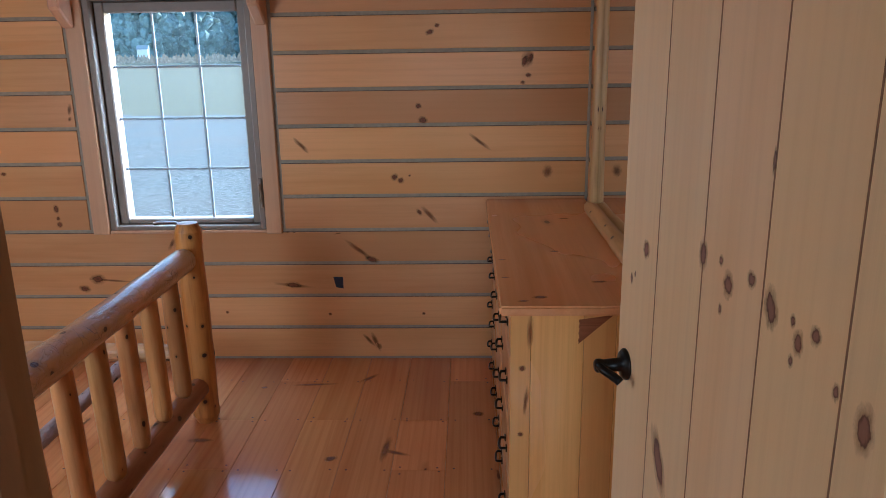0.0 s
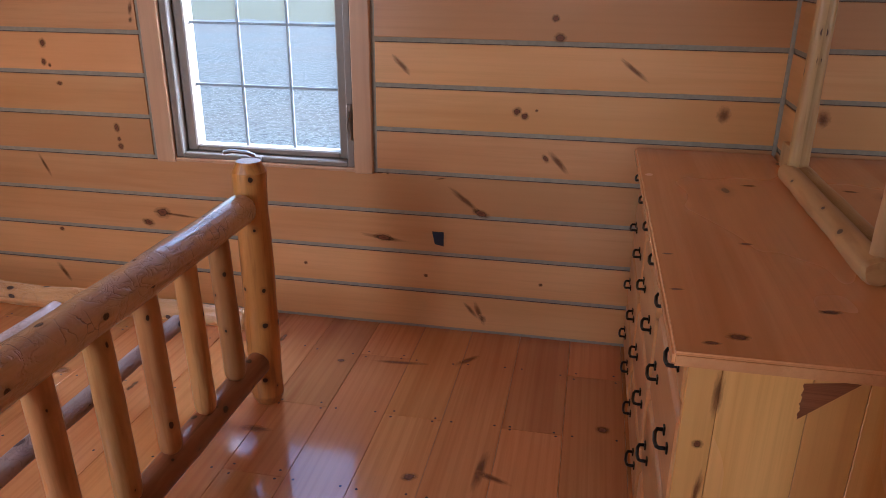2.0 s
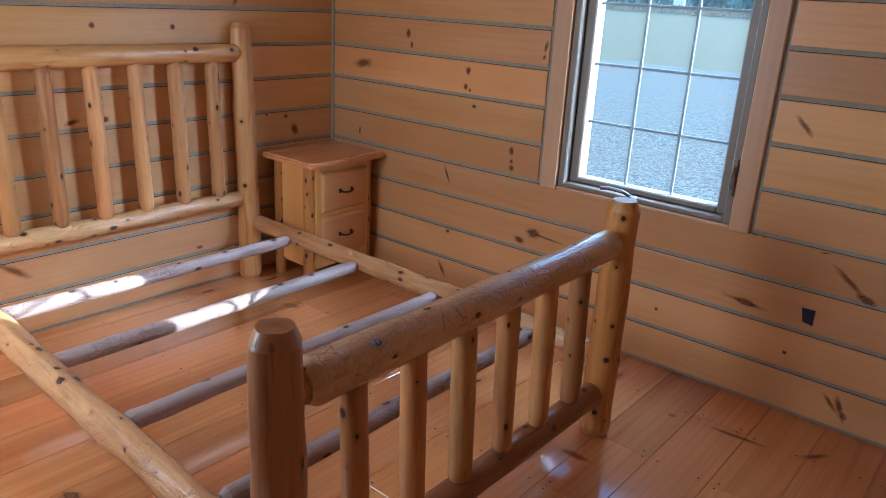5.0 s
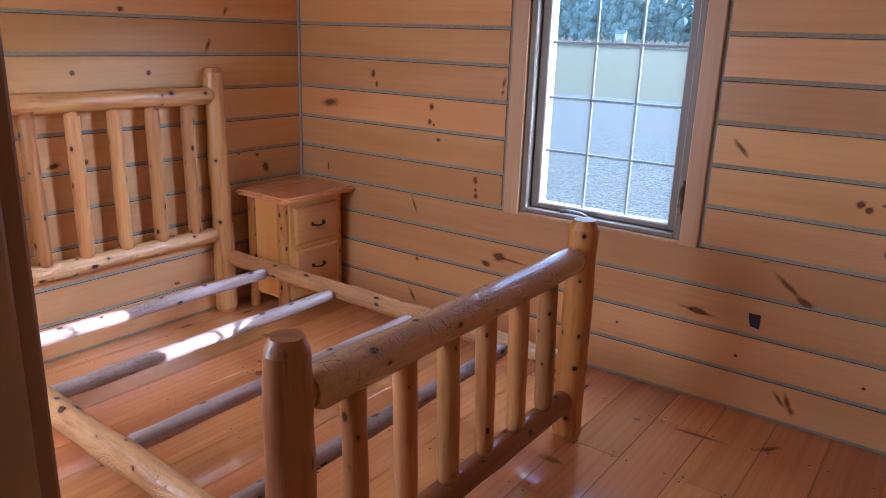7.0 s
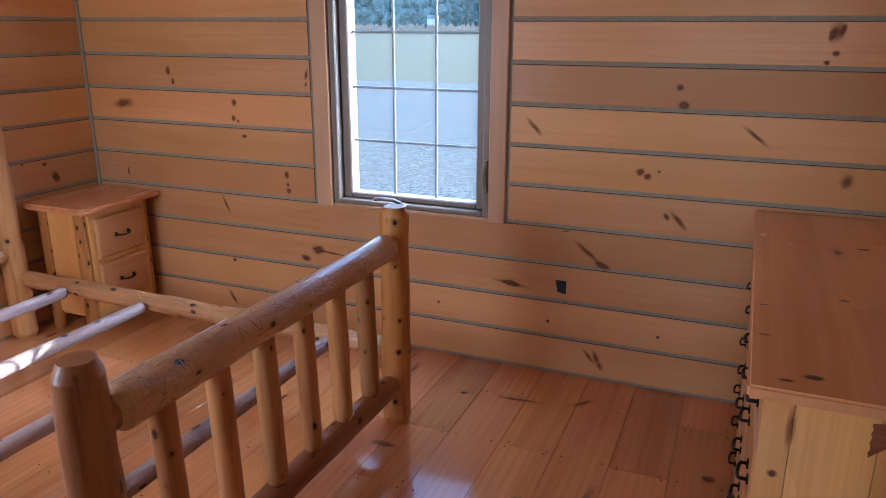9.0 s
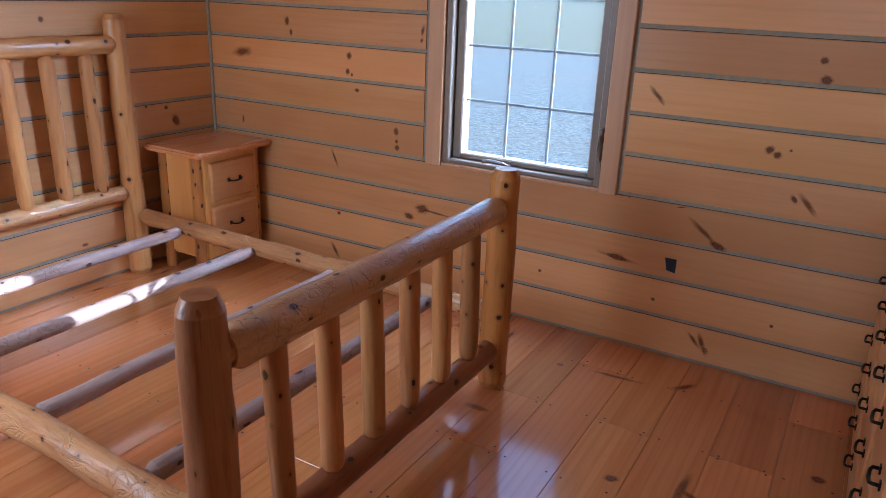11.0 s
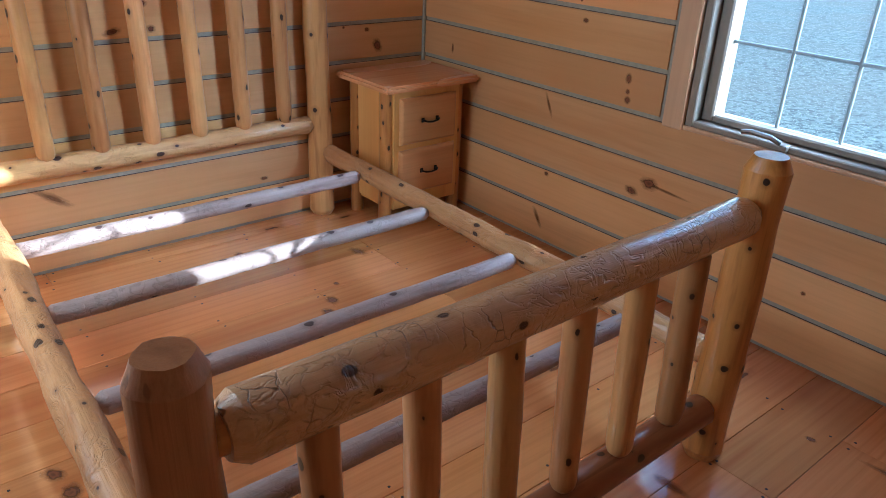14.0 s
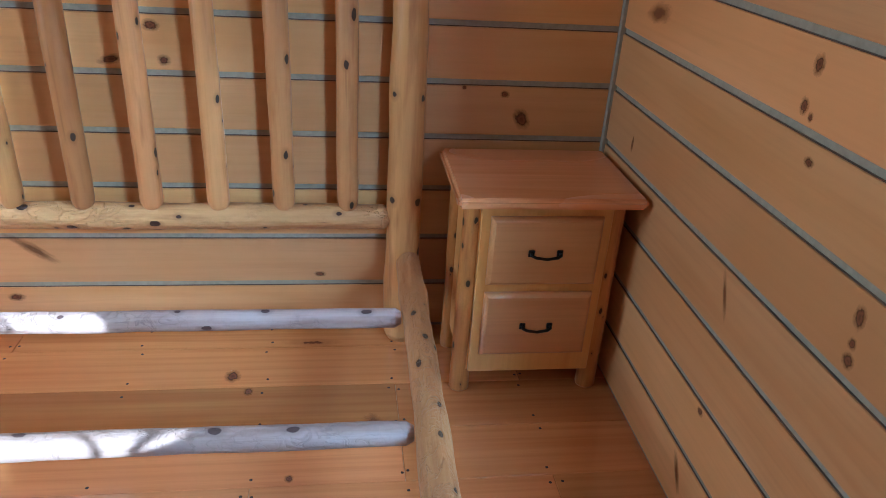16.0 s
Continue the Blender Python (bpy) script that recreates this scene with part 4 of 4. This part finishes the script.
for wdt in (0.060, 0.155, 0.094, 0.150):
    y1 = min(yy + wdt, DD / 2 - 0.01)
    e_ = part("end_board", boxed(-0.011, 0.011, 0, y1 - yy - 0.001, 0.0, DTOP - 0.030, 0.0012), CAB_PINE, dresser)
    e_.matrix_local = pose(bx - 0.009, yy, 0)
    end_boards.append(e_)
    yy = y1
# drawers: a middle stack and two wide side stacks
fx = -DD / 2 + 0.062
part("face_frame", boxed(-bx, bx - 0.02, fx - 0.012, fx, 0.05, DTOP - 0.030, 0.002), CAB_X, dresser)
cols = ((-0.545, 0.53), (0.0, 0.53), (0.535, 0.51))
for cx, cw in cols:
    for zc, hh in ((0.783, 0.095), (0.590, 0.225), (0.355, 0.205), (0.145, 0.165)):
        drawer_front(dresser, cw - 0.03, hh, pose(cx, fx - 0.012, zc), pulls=(-0.137, 0.137), wide=0.068)

# ---- mirror standing on the dresser ----
mirror = tagged(thing("dresser_mirror", 0.61, 2.85, DTOP), "tall mirror in a split-log pine frame standing on the dresser", "mirror")
MZ = DTOP
for nm, y, sd in (("frame_post", 3.232, 71), ("frame_post", 2.437, 72)):
    attach(log_between(nm, (0.603, y, MZ + 0.055), (0.609, y, MZ + 1.05), 0.024, 0.023, sd, LOG_PALE, None, chamfer=0.01, tip=0.9, sides=14), mirror)
attach(log_between("frame_rail", (0.592, 2.400, MZ + 0.031), (0.592, 3.262, MZ + 0.031), 0.034, 0.031, 73, LOG_PALE, None, chamfer=0.015, tip=0.85, sides=16), mirror)
attach(log_between("frame_rail", (0.606, 2.400, MZ + 1.06), (0.606, 3.262, MZ + 1.06), 0.031, 0.030, 74, LOG_PALE, None, chamfer=0.015, tip=0.85, sides=16), mirror)
attach(part("glass", boxed(0.612, 0.617, 2.44, 3.23, MZ + 0.03, MZ + 1.05), MIRROR, None, "clear mirror glass"), mirror)
attach(part("back_board", boxed(0.618, 0.626, 2.42, 3.25, MZ + 0.001, MZ + 1.06), LOG_PALE), mirror)
for y0, y1 in ((2.345, 2.418), (3.252, 3.325)):
    attach(part("upright", boxed(0.612, 0.634, y0, y1, MZ + 0.09, MZ + 1.06, 0.004), LOG_PALE), mirror)
bm = boxed(0.612, 0.634, 2.19, 3.46, MZ + 0.001, MZ + 0.088, 0.003)
attach(part("base_board", bm, LOG_PALE), mirror)

# ---- outlet hole: a dark plate on the wall paints its shade ----
outlet = tagged(part("outlet_opening", boxed(-0.656, -0.606, YN - 0.003, YN + 0.004, 0.395, 0.458), DARK), "dark plate painting the shade of an empty outlet hole", "outlet hole")
bevel_v = [v for v in outlet.data.vertices if v.co.z < 0.41 and v.co.x < -0.64]
for v in bevel_v:
    v.co.x += 0.012
    v.co.z += 0.008

# ---- floor boards ----
BW = 0.212
frnd = random.Random(11)
fx0 = -0.05 - BW * 17
JOISTS = [YN - 0.28 - 0.405 * i for i in range(8)]
_fb = {}
floor_pieces = []
nails = bmesh.new()
xs = [fx0 + BW * i for i in range(22)]
for i, x in enumerate(xs):
    xa, xb = max(x, XW - 0.02), min(x + BW, XE + 0.02)
    if xb - xa < 0.02:
        continue
    cuts = sorted({frnd.choice(JOISTS[0:7]) for _ in range(frnd.choice((1, 2)))}) if i != 13 else [JOISTS[0]]
    ys = [YS - 0.12] + cuts + [YN + 0.02]
    for y0, y1 in zip(ys, ys[1:]):
        if y1 - y0 < 0.05:
            continue
        key = (round(xb - xa, 3), round(y1 - y0, 3))
        if key not in _fb:
            ln, w = key[1] - 0.0012, key[0] - 0.0014
            bm = boxed(-ln / 2, ln / 2, -w / 2, w / 2, -0.010, 0.0)
            bmesh.ops.bevel(bm, geom=[e for e in bm.edges if all(v.co.z > -0.001 for v in e.verts)], offset=0.0012, segments=1, affect="EDGES")
            me = bpy.data.meshes.new("floor_board")
            bmesh.ops.recalc_face_normals(bm, faces=bm.faces)
            bm.to_mesh(me)
            bm.free()
            me.materials.append(FLOOR_PINE)
            _fb[key] = me
        ob = new("floor_board", _fb[key])
        ob.parent = floor
        ob.matrix_world = pose((xa + xb) / 2, (y0 + y1) / 2, 0.0, frnd.uniform(-0.22, 0.22), 0, 90 + (180 if frnd.random() < 0.5 else 0))
        floor_pieces.append((xa, xb, y0, y1, ob))
    for yj in JOISTS:
        spots = [(xa + 0.03, yj), (xb - 0.03, yj)]
        if yj in cuts:
            spots = [(a, yj + s) for a, _ in spots for s in (-0.018, 0.018)]
        for nx, ny in spots:
            bmesh.ops.create_circle(nails, cap_ends=True, segments=7, radius=0.0048, matrix=Matrix.Translation((nx + frnd.uniform(-0.008, 0.008), ny + frnd.uniform(-0.012, 0.012), 0.0009)))
tagged(part("floor_nails", nails, NAIL, floor), kind="stuff")

# knots and splits in the floor: x, y, half length, half width, turn
FLOOR_KNOTS = ((-2.512, 2.574, 0.026, 0.021, 0), (-2.435, 2.513, 0.030, 0.022, 0), (-3.075, 2.458, 0.026, 0.020, 0), (-2.995, 2.514, 0.016, 0.012, 0), (-1.905, 3.609, 0.030, 0.022, 0),
               (-2.619, 2.658, 0.012, 0.010, 0), (-0.515, 2.642, 0.022, 0.016, 30), (-0.848, 2.289, 0.016, 0.018, 0), (0.085, 3.024, 0.022, 0.018, 0), (-2.129, 1.477, 0.030, 0.020, 30),
               (-2.034, 1.497, 0.032, 0.022, 0), (-2.390, 1.328, 0.026, 0.022, 0), (-0.959, 3.296, 0.014, 0.010, 0))
FLOOR_FEATHERS = ((-2.821, 2.895, 0.060, 0.030, 20), (-2.015, 2.992, 0.050, 0.030, 0), (-0.300, 2.718, 0.110, 0.020, 85), (-0.260, 2.690, 0.070, 0.016, -20), (-0.718, 3.330, 0.120, 0.014, 4),
                  (-0.456, 3.401, 0.070, 0.018, 50), (-1.098, 2.785, 0.060, 0.022, 0))
for rows, mat in ((FLOOR_KNOTS, KNOT), (FLOOR_FEATHERS, FEATHER)):
    for x, y, a, c_, turn in rows:
        for xa, xb, y0, y1, ob in floor_pieces:
            if xa <= x < xb and y0 <= y < y1:
                knot(ob, pose(x, y, 0.0006 if mat is KNOT else 0.0003), a, c_, turn, mat)
# knots of the dresser top
for x, y, a, c_ in ((0.464, 3.168, 0.028, 0.012), (0.361, 2.617, 0.020, 0.010), (0.459, 2.245, 0.026, 0.012), (0.259, 2.095, 0.026, 0.016), (0.207, 2.060, 0.020, 0.008), (0.164, 2.508, 0.016, 0.006), (0.166, 2.297, 0.018, 0.006)):
    knot(dresser_top, pose(x, y, DTOP + 0.0006), a * 0.72, c_ * 0.8, 8)

# burl and knots on the boarded end of the dresser
for x, z, a, c_, turn, mat in ((0.203, 0.667, 0.009, 0.008, 0, KNOT), (0.215, 0.560, 0.050, 0.008, 85, FEATHER), (0.200, 0.450, 0.008, 0.007, 0, KNOT), (0.475, 0.845, 0.010, 0.008, 0, KNOT), (0.225, 0.78, 0.060, 0.010, 88, FEATHER)):
    knot(end_boards[min(3, sum(x > q for q in (0.227, 0.382, 0.476)))], pose(x, DY0 + (0.0194 if mat is KNOT else 0.0197), z, 90, 0, 0), a, c_, turn, mat)


def burl_fan(reach, low, high):
    """A fan of dark figure that opens from a point to a ragged upright edge, in the local x-z plane."""
    bm = bmesh.new()
    root = bm.verts.new((0, 0, 0))
    rim = []
    for i in range(17):
        a = math.radians(low + (high - low) * i / 16)
        r = reach * (0.97 + 0.03 * math.sin(i * 2.3) * math.cos(i * 0.9))
        rim.append(bm.verts.new((-r, 0, -r * math.tan(a))))
    for p, q in zip(rim, rim[1:]):
        bm.faces.new((root, q, p))
    return bm


fan = part("burl", burl_fan(0.102, 8, 42), BURL, end_boards[2], "dark reddish burl figure")
fan.matrix_basis = world_of(end_boards[2]).inverted() @ pose(0.466, DY0 + 0.0196, 0.834)
